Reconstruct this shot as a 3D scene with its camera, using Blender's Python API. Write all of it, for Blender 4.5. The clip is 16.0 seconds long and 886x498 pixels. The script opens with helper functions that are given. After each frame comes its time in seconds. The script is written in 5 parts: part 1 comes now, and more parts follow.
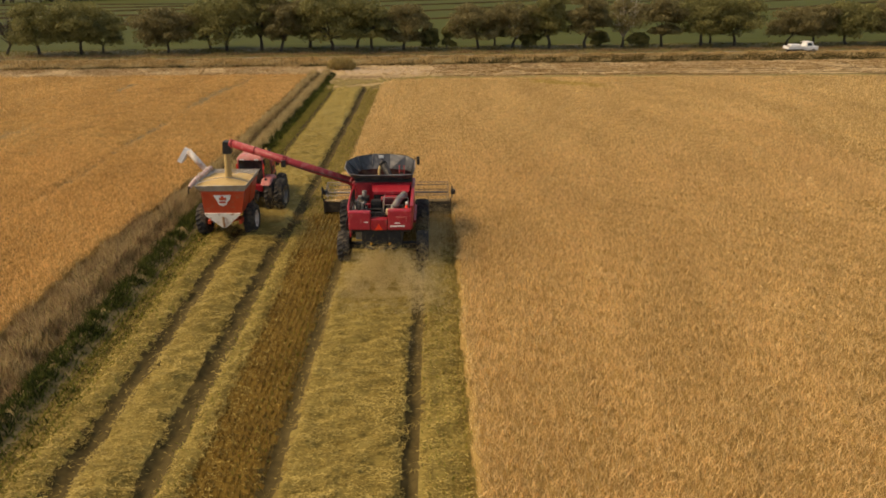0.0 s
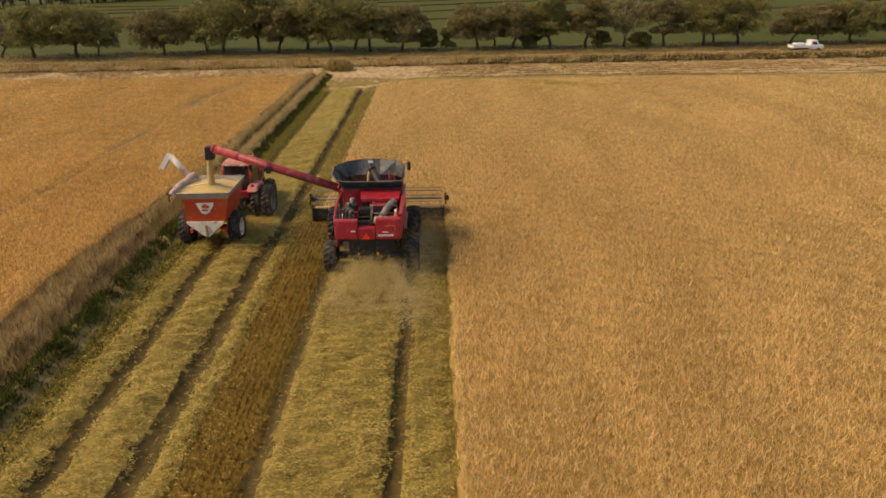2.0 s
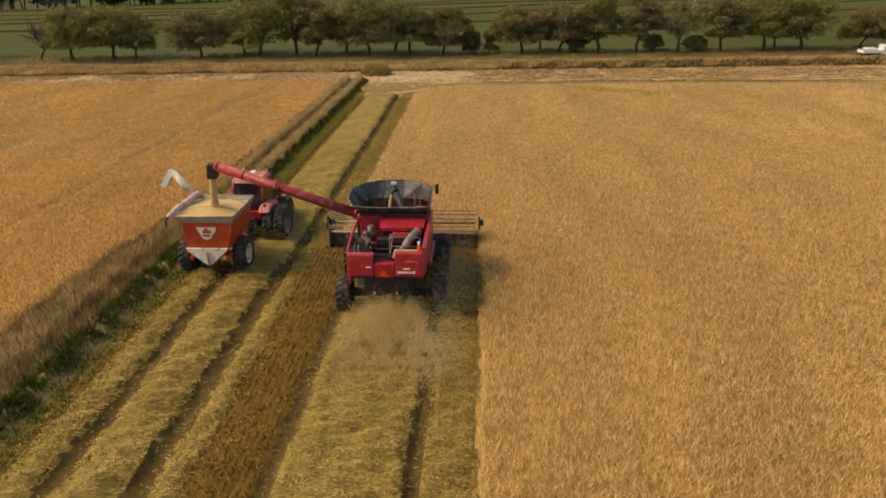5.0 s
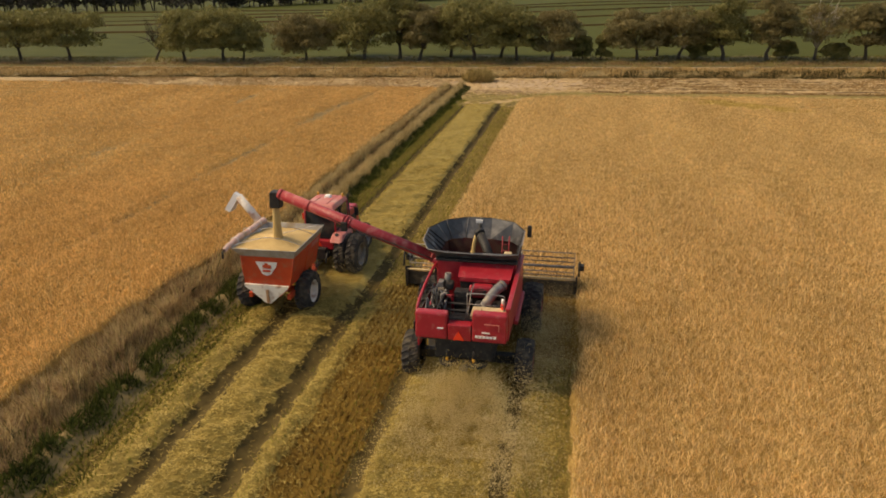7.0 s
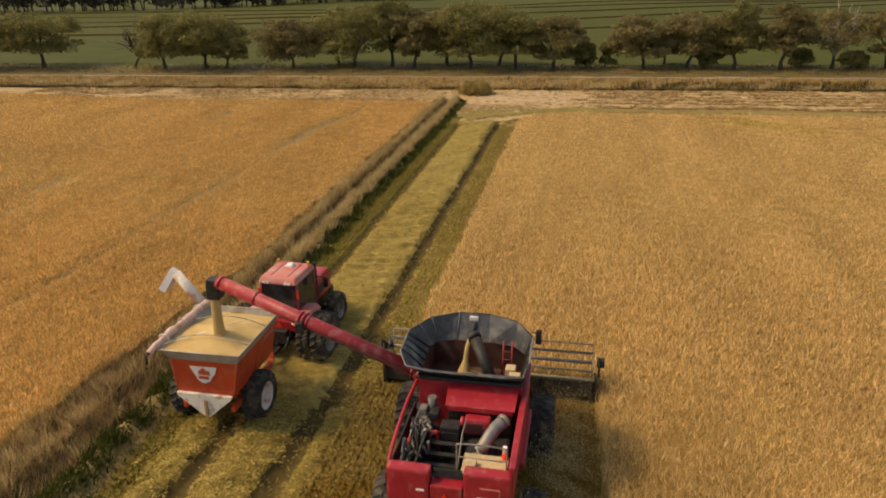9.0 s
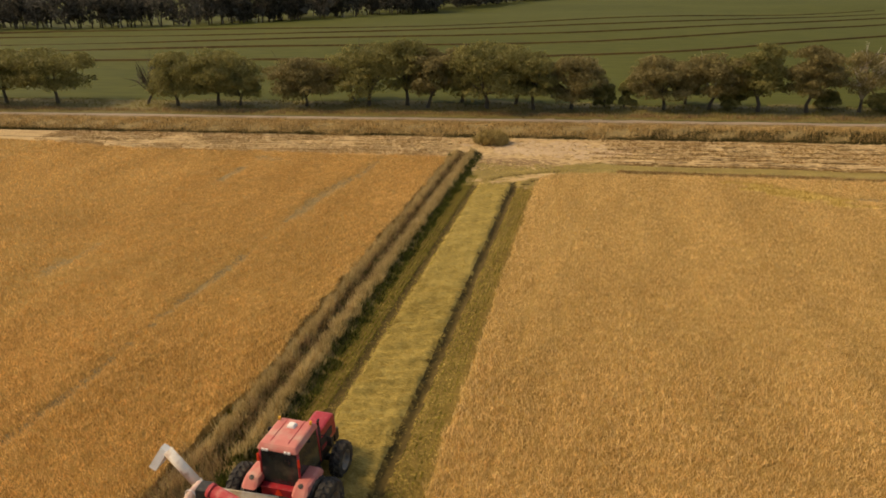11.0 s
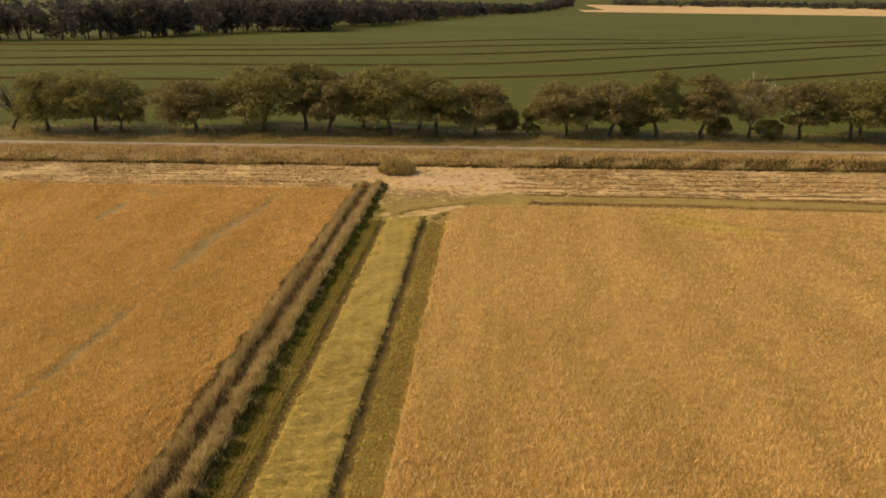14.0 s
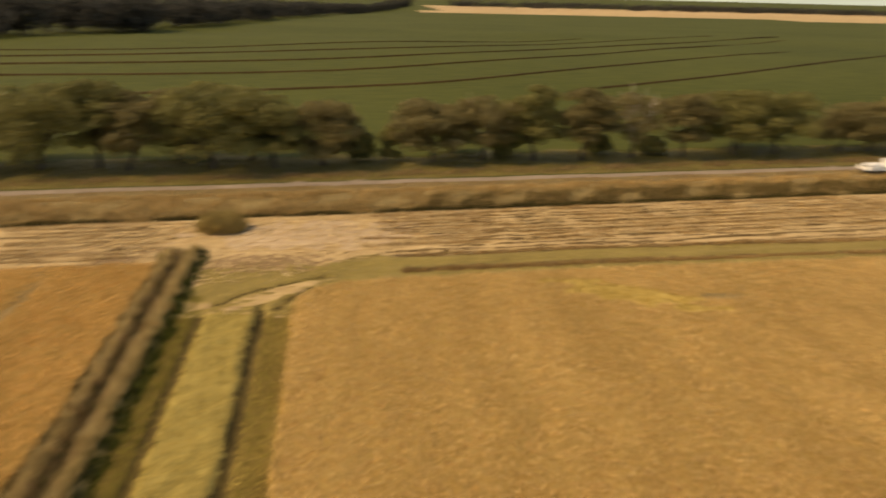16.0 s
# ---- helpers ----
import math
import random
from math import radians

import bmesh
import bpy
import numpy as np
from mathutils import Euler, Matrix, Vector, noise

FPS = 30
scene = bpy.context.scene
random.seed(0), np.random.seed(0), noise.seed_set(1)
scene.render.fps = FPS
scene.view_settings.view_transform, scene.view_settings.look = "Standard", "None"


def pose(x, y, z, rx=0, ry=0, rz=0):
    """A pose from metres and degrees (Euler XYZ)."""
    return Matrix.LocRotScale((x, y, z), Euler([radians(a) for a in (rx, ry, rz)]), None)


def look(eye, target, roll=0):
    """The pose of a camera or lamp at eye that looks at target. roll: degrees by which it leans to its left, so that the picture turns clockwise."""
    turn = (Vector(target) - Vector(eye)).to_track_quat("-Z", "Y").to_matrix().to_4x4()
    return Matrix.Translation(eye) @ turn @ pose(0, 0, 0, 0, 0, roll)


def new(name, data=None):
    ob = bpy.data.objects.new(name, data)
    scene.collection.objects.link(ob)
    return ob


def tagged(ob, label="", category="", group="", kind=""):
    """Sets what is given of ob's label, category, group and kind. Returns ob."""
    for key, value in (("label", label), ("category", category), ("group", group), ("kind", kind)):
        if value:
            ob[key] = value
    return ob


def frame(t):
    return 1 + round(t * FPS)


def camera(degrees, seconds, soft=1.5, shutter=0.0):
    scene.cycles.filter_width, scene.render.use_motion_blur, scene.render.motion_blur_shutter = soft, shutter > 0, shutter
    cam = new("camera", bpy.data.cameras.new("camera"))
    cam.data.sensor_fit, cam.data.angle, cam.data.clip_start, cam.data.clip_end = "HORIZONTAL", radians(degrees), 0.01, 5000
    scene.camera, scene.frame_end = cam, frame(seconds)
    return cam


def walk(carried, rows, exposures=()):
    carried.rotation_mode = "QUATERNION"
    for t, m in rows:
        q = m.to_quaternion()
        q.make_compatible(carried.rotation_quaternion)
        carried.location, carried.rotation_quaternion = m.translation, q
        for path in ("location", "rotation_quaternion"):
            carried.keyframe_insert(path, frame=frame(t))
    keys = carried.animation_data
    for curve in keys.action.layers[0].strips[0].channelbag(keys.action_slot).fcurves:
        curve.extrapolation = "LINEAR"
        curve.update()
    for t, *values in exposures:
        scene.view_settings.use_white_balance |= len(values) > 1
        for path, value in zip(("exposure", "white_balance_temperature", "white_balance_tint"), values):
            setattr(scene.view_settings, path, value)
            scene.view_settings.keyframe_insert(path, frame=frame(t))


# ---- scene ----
cam = camera(64.2, 16.0, soft=1.75, shutter=0.25)
PATH = [
    (0, (-1.134, -31.262, 13.865), (-1.021, -22.002, 10.090), -0.14),
    (0.5, (-1.220, -31.177, 13.902), (-1.066, -21.926, 10.109), -0.15),
    (1, (-0.880, -30.781, 13.820), (-0.782, -21.522, 10.045), -0.31),
    (1.5, (-0.671, -30.326, 13.732), (-0.597, -21.061, 9.968), -0.51),
    (2, (-0.546, -29.660, 13.652), (-0.481, -20.395, 9.889), -0.48),
    (2.5, (-0.396, -28.865, 13.577), (-0.330, -19.593, 9.832), -0.38),
    (2.6, (-0.368, -28.693, 13.564), (-0.314, -19.425, 9.810), -0.60),
    (2.7, (-0.340, -28.515, 13.552), (-0.297, -19.250, 9.790), -0.82),
    (2.8, (-0.310, -28.330, 13.541), (-0.702, -19.066, 9.797), -0.76),
    (3, (-0.247, -27.948, 13.518), (-0.765, -18.688, 9.780), -0.61),
    (3.6, (-0.102, -26.892, 13.437), (-0.620, -17.630, 9.702), -0.62),
    (4.2, (-0.081, -26.048, 13.339), (-0.599, -16.785, 9.608), -0.64),
    (4.9, (-0.100, -24.947, 13.250), (-0.618, -15.682, 9.524), -0.65),
    (5.5, (-0.035, -23.565, 13.214), (-0.553, -14.298, 9.491), -0.67),
    (5.6, (-0.018, -23.300, 13.208), (-1.158, -14.081, 9.505), -0.88),
    (5.7, (-0.000, -23.031, 13.201), (-1.921, -13.943, 9.498), -0.82),
    (5.8, (0.016, -22.763, 13.192), (-1.905, -13.675, 9.489), -0.82),
    (6, (0.039, -22.237, 13.166), (-1.885, -13.144, 9.476), -0.92),
    (6.5, (0.018, -20.973, 13.090), (-1.909, -11.882, 9.397), -1.02),
    (7, (-0.088, -19.645, 13.207), (-2.006, -10.550, 9.519), -0.98),
    (7.5, (-0.214, -18.282, 13.537), (-2.131, -9.191, 9.838), -0.89),
    (8, (-0.391, -16.912, 13.807), (-2.311, -7.825, 10.099), -0.87),
    (8.5, (-0.665, -15.190, 13.825), (-2.565, -6.089, 10.142), -0.86),
    (9, (-1.023, -12.976, 14.014), (-2.908, -3.890, 10.287), -0.94),
    (9.5, (-1.299, -10.593, 14.881), (-3.208, -1.489, 11.211), -1.28),
    (10, (-1.398, -9.370, 16.204), (-3.332, -0.292, 12.482), -1.52),
    (10.7, (-1.534, -9.100, 18.005), (-3.556, -0.032, 14.306), -1.24),
    (11.2, (-1.787, -9.213, 18.906), (-3.932, -0.160, 15.238), -0.84),
    (11.7, (-2.166, -9.428, 19.387), (-4.430, -0.392, 15.750), -0.46),
    (12.3, (-2.673, -9.746, 19.484), (-5.003, -0.720, 15.864), -0.24),
    (12.4, (-2.750, -9.779, 19.464), (-4.784, -0.660, 15.899), 0.48),
    (12.5, (-2.823, -9.796, 19.437), (-4.058, -0.533, 15.878), 0.30),
    (12.6, (-2.890, -9.791, 19.404), (-3.609, -0.453, 15.899), 0.44),
    (13, (-3.088, -9.433, 19.257), (-3.782, -0.086, 15.773), 0.57),
    (13.5, (-3.192, -7.949, 19.122), (-3.887, 1.407, 15.661), 0.71),
    (14, (-3.323, -5.276, 19.059), (-4.012, 4.078, 15.591), 0.68),
    (14.5, (-3.567, -1.710, 19.005), (-4.248, 7.648, 15.546), 0.77),
    (15, (-3.757, 2.520, 18.967), (-4.451, 11.871, 15.493), 0.81),
    (15.5, (-3.847, 7.497, 18.964), (-4.578, 16.849, 15.499), 1.02),
    (15.7, (-3.897, 9.564, 18.941), (-4.569, 18.917, 15.467), 1.05),
    (15.8, (-3.938, 10.587, 18.922), (-4.375, 19.941, 15.414), 1.18),
    (15.9, (-3.993, 11.597, 18.899), (-3.796, 20.962, 15.400), 1.12),
    (16, (-4.064, 12.593, 18.871), (-2.680, 21.882, 15.437), 1.45),
]
walk(cam, [(t, look(eye, target, roll)) for t, eye, target, roll in PATH],
     exposures=((0, 0.03, 8300, 10), (9.5, 0.09, 8600, 10), (12.5, 0.10, 9850, 10), (16, 0.10, 9850, 10)))

# ---- sky and sun: late afternoon, thin cloud, light from the west ----
world = bpy.data.worlds.new("world")
scene.world = world
world.use_nodes = True
sky = world.node_tree.nodes.new("ShaderNodeTexSky")
sky.sky_type = "NISHITA"
sky.sun_disc = False
sky.sun_elevation = radians(47)
sky.sun_rotation = radians(-79)
sky.dust_density = 2.5
sky.air_density = 1.1
sky.ozone_density = 0.4
# the far land falls away below eye level, so the sky's rim is brought down to meet it
sky_way, sky_drop = world.node_tree.nodes.new("ShaderNodeTexCoord"), world.node_tree.nodes.new("ShaderNodeMapping")
sky_drop.inputs["Location"].default_value = (0, 0, 0.10)
world.node_tree.links.new(sky_way.outputs["Generated"], sky_drop.inputs[0])
world.node_tree.links.new(sky_drop.outputs[0], sky.inputs[0])
world.node_tree.links.new(sky.outputs[0], world.node_tree.nodes["Background"].inputs[0])
world.node_tree.nodes["Background"].inputs[1].default_value = 0.17
sun_data = bpy.data.lights.new("sun", "SUN")
sun_data.energy = 2.5
sun_data.angle = radians(9)
sun_data.color = (1.0, 0.84, 0.64)
sun = new("sun", sun_data)
sun.matrix_world = look((-50, -10, 56), (0, 0, 0))

# ---- materials ----
def shader(name, a, b, scale=4.0, big=0.15, rough=0.85, metal=0.0, bump=0.0, bump_scale=None, island=0.0, dirt=None,
           dirt_amount=0.35, dirt_scale=1.5, stretch=(1, 1, 1), spec=0.3, rand=0.0, swath=None, thin_leaf=0.0, blotch=0.4):
    """A material whose colour runs between a and b by fine and broad noise, with optional dust or wear and relief."""
    m = bpy.data.materials.new(name)
    m.use_nodes = True
    t = m.node_tree
    n, l = t.nodes, t.links
    bsdf = n["Principled BSDF"]
    coord = n.new("ShaderNodeTexCoord")
    mapping = n.new("ShaderNodeMapping")
    mapping.inputs["Scale"].default_value = stretch
    l.new(coord.outputs["Object"], mapping.inputs[0])
    fine, broad = n.new("ShaderNodeTexNoise"), n.new("ShaderNodeTexNoise")
    fine.inputs["Scale"].default_value, fine.inputs["Detail"].default_value = scale, 6
    broad.inputs["Scale"].default_value, broad.inputs["Detail"].default_value = big, 4
    l.new(mapping.outputs[0], fine.inputs["Vector"])
    wide = coord.outputs["Object"]
    if swath:
        drawn = n.new("ShaderNodeMapping")
        drawn.inputs["Scale"].default_value = swath
        l.new(wide, drawn.inputs[0])
        wide = drawn.outputs[0]
    l.new(wide, broad.inputs["Vector"])
    add = n.new("ShaderNodeMath")
    add.operation = "MULTIPLY_ADD"
    l.new(fine.outputs[0], add.inputs[0])
    add.inputs[1].default_value = 1 - blotch
    half = n.new("ShaderNodeMath")
    half.operation = "MULTIPLY"
    l.new(broad.outputs[0], half.inputs[0])
    half.inputs[1].default_value = blotch
    l.new(half.outputs[0], add.inputs[2])
    last = add
    for amount, source, socket in ((island, "ShaderNodeNewGeometry", "Random Per Island"), (rand, "ShaderNodeObjectInfo", "Random")):
        if amount:
            info, mix = n.new(source), n.new("ShaderNodeMath")
            mix.operation = "MULTIPLY_ADD"
            l.new(info.outputs[socket], mix.inputs[0])
            mix.inputs[1].default_value = amount
            shift = n.new("ShaderNodeMath")
            shift.operation = "ADD"
            l.new(last.outputs[0], shift.inputs[0])
            shift.inputs[1].default_value = -amount / 2
            l.new(shift.outputs[0], mix.inputs[2])
            last = mix
    ramp = n.new("ShaderNodeValToRGB")
    ramp.color_ramp.elements[0].position, ramp.color_ramp.elements[0].color = 0.33, (*a, 1)
    ramp.color_ramp.elements[1].position, ramp.color_ramp.elements[1].color = 0.67, (*b, 1)
    l.new(last.outputs[0], ramp.inputs[0])
    colour = ramp.outputs[0]
    if dirt:
        spots, mask, mix = n.new("ShaderNodeTexNoise"), n.new("ShaderNodeValToRGB"), n.new("ShaderNodeMix")
        spots.inputs["Scale"].default_value, spots.inputs["Detail"].default_value = dirt_scale, 7
        l.new(coord.outputs["Object"], spots.inputs["Vector"])
        mask.color_ramp.elements[0].position = 0.62 - 0.35 * dirt_amount
        mask.color_ramp.elements[1].position = 0.80 - 0.2 * dirt_amount
        l.new(spots.outputs[0], mask.inputs[0])
        mix.data_type = "RGBA"
        l.new(mask.outputs[0], mix.inputs["Factor"])
        l.new(colour, mix.inputs["A"])
        mix.inputs["B"].default_value = (*dirt, 1)
        colour = mix.outputs["Result"]
    l.new(colour, bsdf.inputs["Base Color"])
    bsdf.inputs["Roughness"].default_value = rough
    bsdf.inputs["Metallic"].default_value = metal
    bsdf.inputs["Specular IOR Level"].default_value = spec
    if bump:
        grain, relief = n.new("ShaderNodeTexNoise"), n.new("ShaderNodeBump")
        grain.inputs["Scale"].default_value, grain.inputs["Detail"].default_value = bump_scale or scale, 5
        l.new(mapping.outputs[0], grain.inputs["Vector"])
        relief.inputs["Strength"].default_value = min(1.0, bump * 5)
        relief.inputs["Distance"].default_value = bump
        l.new(grain.outputs[0], relief.inputs["Height"])
        l.new(relief.outputs[0], bsdf.inputs["Normal"])
    if thin_leaf:
        glow, both = n.new("ShaderNodeBsdfTranslucent"), n.new("ShaderNodeMixShader")
        l.new(colour, glow.inputs["Color"])
        both.inputs[0].default_value = thin_leaf
        l.new(bsdf.outputs[0], both.inputs[1])
        l.new(glow.outputs[0], both.inputs[2])
        l.new(both.outputs[0], n["Material Output"].inputs["Surface"])
    return m


DUST = (0.30, 0.22, 0.12)
STUBBLE_SOIL = shader("stubble_soil", (0.10, 0.068, 0.018), (0.22, 0.155, 0.045), 5, 0.2, bump=0.05, bump_scale=6, spec=0.1)
# bare rut soil with the ruts' shadow put into its dark colour
SHADED_TRACK = shader("shaded_track", (0.052, 0.037, 0.012), (0.112, 0.08, 0.027), 4, 0.4, bump=0.04, spec=0.1)
OPEN_STRAW_BED = shader("open_straw_bed", (0.225, 0.172, 0.05), (0.39, 0.305, 0.10), 5, 0.4, bump=0.08, bump_scale=7, stretch=(0.5, 1.6, 1), spec=0.1)
STRAW_BED = shader("straw_bed", (0.14, 0.10, 0.025), (0.32, 0.24, 0.068), 7, 0.25, bump=0.08, bump_scale=9, stretch=(0.5, 1.6, 1), spec=0.1)
AMBER_STUBBLE = shader("amber_stubble", (0.108, 0.061, 0.012), (0.205, 0.124, 0.023), 6, 0.3, bump=0.05, spec=0.1)
HEADLAND = shader("headland_stubble", (0.34, 0.232, 0.112), (0.57, 0.42, 0.225), 1.2, 0.12, bump=0.06, stretch=(0.25, 2.2, 1), spec=0.1)
CROP_FLOOR = shader("crop_floor", (0.30, 0.17, 0.045), (0.42, 0.26, 0.075), 3, 0.06, bump=0.05)
GREEN_FIELD = shader("green_field", (0.045, 0.054, 0.010), (0.082, 0.088, 0.019), 0.35, 0.012, bump=0.03, stretch=(0.4, 1.6, 1), spec=0.08)
ROAD = shader("gravel_road", (0.20, 0.155, 0.115), (0.33, 0.262, 0.205), 3, 0.2, bump=0.02, stretch=(0.3, 1, 1))
VERGE = shader("verge_soil", (0.14, 0.10, 0.04), (0.28, 0.20, 0.082), 2, 0.2, bump=0.05)
# floor colour carries the dark olive tone of the shade under the trees
SHADE_TONED_FLOOR = shader("shade_toned_floor", (0.095, 0.078, 0.018), (0.19, 0.15, 0.042), 1.0, 0.15, bump=0.05)
PALE_FIELD = shader("pale_field", (0.36, 0.24, 0.11), (0.52, 0.37, 0.19), 0.05, 0.004)
# crop colour darkened to stand for the shade in the gaps between ears
GAP_SHADE_CANOPY = shader("gap_shade_canopy", (0.195, 0.121, 0.036), (0.39, 0.257, 0.089), 8.0, 0.16, bump=0.08, bump_scale=10, stretch=(1.2, 0.4, 1), swath=(1.5, 0.45, 1), blotch=0.32, spec=0.1)
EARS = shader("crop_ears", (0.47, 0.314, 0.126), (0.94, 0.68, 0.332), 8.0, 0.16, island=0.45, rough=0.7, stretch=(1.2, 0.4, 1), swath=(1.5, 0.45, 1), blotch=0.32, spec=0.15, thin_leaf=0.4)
STRAW = shader("chopped_straw", (0.27, 0.187, 0.042), (0.54, 0.405, 0.12), 2.0, 0.3, island=0.38, rough=0.65, spec=0.2, thin_leaf=0.15)
STUBBLE = shader("standing_stubble", (0.14, 0.078, 0.014), (0.34, 0.208, 0.043), 2.0, 0.3, island=0.5, rough=0.75)
GREEN_STUBBLE = shader("green_stubble", (0.13, 0.135, 0.018), (0.30, 0.27, 0.05), 2.0, 0.3, island=0.5, rough=0.75, spec=0.15, thin_leaf=0.2)
DRY_GRASS = shader("dry_grass", (0.34, 0.255, 0.112), (0.64, 0.49, 0.245), 1.4, 0.25, island=0.4, rough=0.8, spec=0.15, thin_leaf=0.45)
MAUVE_WEED = shader("seeding_weed", (0.22, 0.145, 0.075), (0.44, 0.30, 0.16), 1.4, 0.25, island=0.4, spec=0.15, thin_leaf=0.45)
# weed green darkened for the shade at the foot of the ditch bank
SHADED_GREEN_GRASS = shader("shaded_green_grass", (0.028, 0.036, 0.008), (0.11, 0.122, 0.026), 1.4, 0.25, island=0.5, spec=0.15, thin_leaf=0.3)
VERGE_GRASS = shader("verge_grass", (0.37, 0.245, 0.10), (0.65, 0.46, 0.215), 0.8, 0.15, island=0.4, spec=0.15, thin_leaf=0.3)
OLIVE_GRASS = shader("olive_grass", (0.26, 0.195, 0.075), (0.54, 0.41, 0.17), 1.4, 0.25, island=0.4, rough=0.8, spec=0.15, thin_leaf=0.35)
LEAVES = shader("gum_leaves", (0.088, 0.088, 0.026), (0.345, 0.305, 0.108), 0.9, 0.16, island=0.1, rough=0.6, spec=0.2, thin_leaf=0.4)
BROWN_LEAVES = shader("brown_gum_leaves", (0.10, 0.086, 0.033), (0.32, 0.258, 0.11), 0.9, 0.16, island=0.1, rough=0.6, spec=0.2, thin_leaf=0.4)
# far foliage greyed in its colour to stand for distance haze
HAZED_WOOD_LEAVES = shader("hazed_wood_leaves", (0.050, 0.048, 0.040), (0.10, 0.094, 0.078), 0.2, 0.02, island=0.5, rough=0.7, spec=0.1, thin_leaf=0.45)
BARK = shader("gum_bark", (0.035, 0.028, 0.02), (0.10, 0.08, 0.06), 5, 0.6, bump=0.02, stretch=(1, 1, 0.3))
PALE_BARK = shader("pale_bark", (0.34, 0.30, 0.24), (0.56, 0.50, 0.41), 5, 0.6, bump=0.02, stretch=(1, 1, 0.3))
BANK_SOIL = shader("contour_bank_soil", (0.04, 0.026, 0.011), (0.085, 0.055, 0.024), 0.6, 0.05, spec=0.05)

FRESH_STRAW = shader("fresh_straw", (0.15, 0.108, 0.03), (0.30, 0.225, 0.068), 5, 0.35, bump=0.10, stretch=(0.25, 2.2, 1))
BARE_PATCH = shader("bare_pale_soil", (0.38, 0.27, 0.16), (0.52, 0.39, 0.245), 1.5, 0.15, bump=0.04, stretch=(0.5, 1.3, 1))
THIN_CROP = shader("thin_grey_crop", (0.13, 0.095, 0.042), (0.27, 0.195, 0.09), 2.0, 0.3, bump=0.06, spec=0.1)
GREENISH_CROP = shader("late_greenish_crop", (0.31, 0.218, 0.06), (0.54, 0.39, 0.13), 2.0, 0.3, bump=0.08, spec=0.1)
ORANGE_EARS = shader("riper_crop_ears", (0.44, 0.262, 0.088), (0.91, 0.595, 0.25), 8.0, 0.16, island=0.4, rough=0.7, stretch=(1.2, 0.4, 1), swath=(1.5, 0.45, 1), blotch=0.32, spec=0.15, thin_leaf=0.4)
# riper crop colour, darkened as the shade seen down between its ears
ORANGE_SHADE_CANOPY = shader("riper_gap_shade_canopy", (0.172, 0.10, 0.027), (0.35, 0.217, 0.068), 8.0, 0.16, bump=0.08, bump_scale=10, stretch=(1.2, 0.4, 1), swath=(1.5, 0.45, 1), blotch=0.32, spec=0.1)
BROWN_SOIL = shader("loose_brown_soil", (0.17, 0.105, 0.05), (0.34, 0.235, 0.13), 2.5, 0.3, bump=0.08, bump_scale=4, spec=0.1)
BROWN_STUBBLE = shader("brown_stubble", (0.26, 0.155, 0.06), (0.45, 0.30, 0.13), 2.0, 0.3, island=0.5, rough=0.75)
DRAIN_GRASS = shader("drain_growth", (0.032, 0.030, 0.008), (0.12, 0.095, 0.032), 1.4, 0.25, island=0.5, spec=0.15, thin_leaf=0.2)
CHAFF = shader("flying_chaff", (0.36, 0.28, 0.09), (0.58, 0.46, 0.17), 2.0, 0.3, island=0.3, rough=0.7, spec=0.1, thin_leaf=0.5)
PALE_STRAW = shader("sun_dried_straw", (0.40, 0.275, 0.125), (0.68, 0.51, 0.28), 2.0, 0.3, island=0.5, rough=0.65, spec=0.2, thin_leaf=0.15)
# grass coloured to the olive shade beneath the crowns
SHADE_TONED_GRASS = shader("shade_toned_grass", (0.10, 0.086, 0.018), (0.25, 0.20, 0.055), 1.4, 0.2, island=0.5, spec=0.1, thin_leaf=0.3)
DUST_MOTES = shader("harvest_dust", (0.60, 0.48, 0.24), (0.76, 0.63, 0.36), 2.0, 0.3, island=0.3, rough=0.9, spec=0.05, thin_leaf=0.5)
# brown furrow soil, also used to paint the crop's shadow on the headland
FURROW_AND_SHADOW = shader("furrow_and_shadow", (0.075, 0.045, 0.018), (0.17, 0.11, 0.045), 2.5, 0.3, bump=0.08, bump_scale=4, stretch=(0.3, 1.4, 1), spec=0.1)
# ---- mesh helpers ----
def mesh_from(name, verts, faces, materials, index=None, smooth=False):
    """A mesh from arrays of vertices and of equal-sided faces."""
    verts, faces = np.asarray(verts, np.float32), np.asarray(faces, np.int32)
    me = bpy.data.meshes.new(name)
    k = faces.shape[1]
    me.vertices.add(len(verts))
    me.vertices.foreach_set("co", verts.ravel())
    me.loops.add(faces.size)
    me.loops.foreach_set("vertex_index", faces.ravel())
    me.polygons.add(len(faces))
    me.polygons.foreach_set("loop_start", np.arange(0, faces.size, k, dtype=np.int32))
    me.polygons.foreach_set("loop_total", np.full(len(faces), k, np.int32))
    for m in materials:
        me.materials.append(m)
    if index is not None:
        me.polygons.foreach_set("material_index", np.asarray(index, np.int32))
    if smooth:
        me.polygons.foreach_set("use_smooth", np.ones(len(faces), bool))
    me.update(calc_edges=True)
    me.validate()
    return me


def merge(*sets):
    """Joins (verts, faces) sets of equal-sided faces."""
    verts, faces, base = [], [], 0
    for v, f in sets:
        verts.append(v)
        faces.append(f + base)
        base += len(v)
    return np.concatenate(verts), np.concatenate(faces)


def waves(x, y, size, seed):
    """Smooth uneven values of about -1 to 1 over the plan."""
    rng = np.random.RandomState(seed)
    out = 0
    for k in range(6):
        a, f, p = rng.uniform(0, 6.28), rng.uniform(0.6, 1.9) / size, rng.uniform(0, 6.28)
        out = out + np.sin((x * np.cos(a) + y * np.sin(a)) * f * 6.28 + p)
    return out / 3.2


def blades(rng, base, height, width, lean, tip_shift=None):
    """One leaning triangle a stalk: base points (n, 3), heights and widths."""
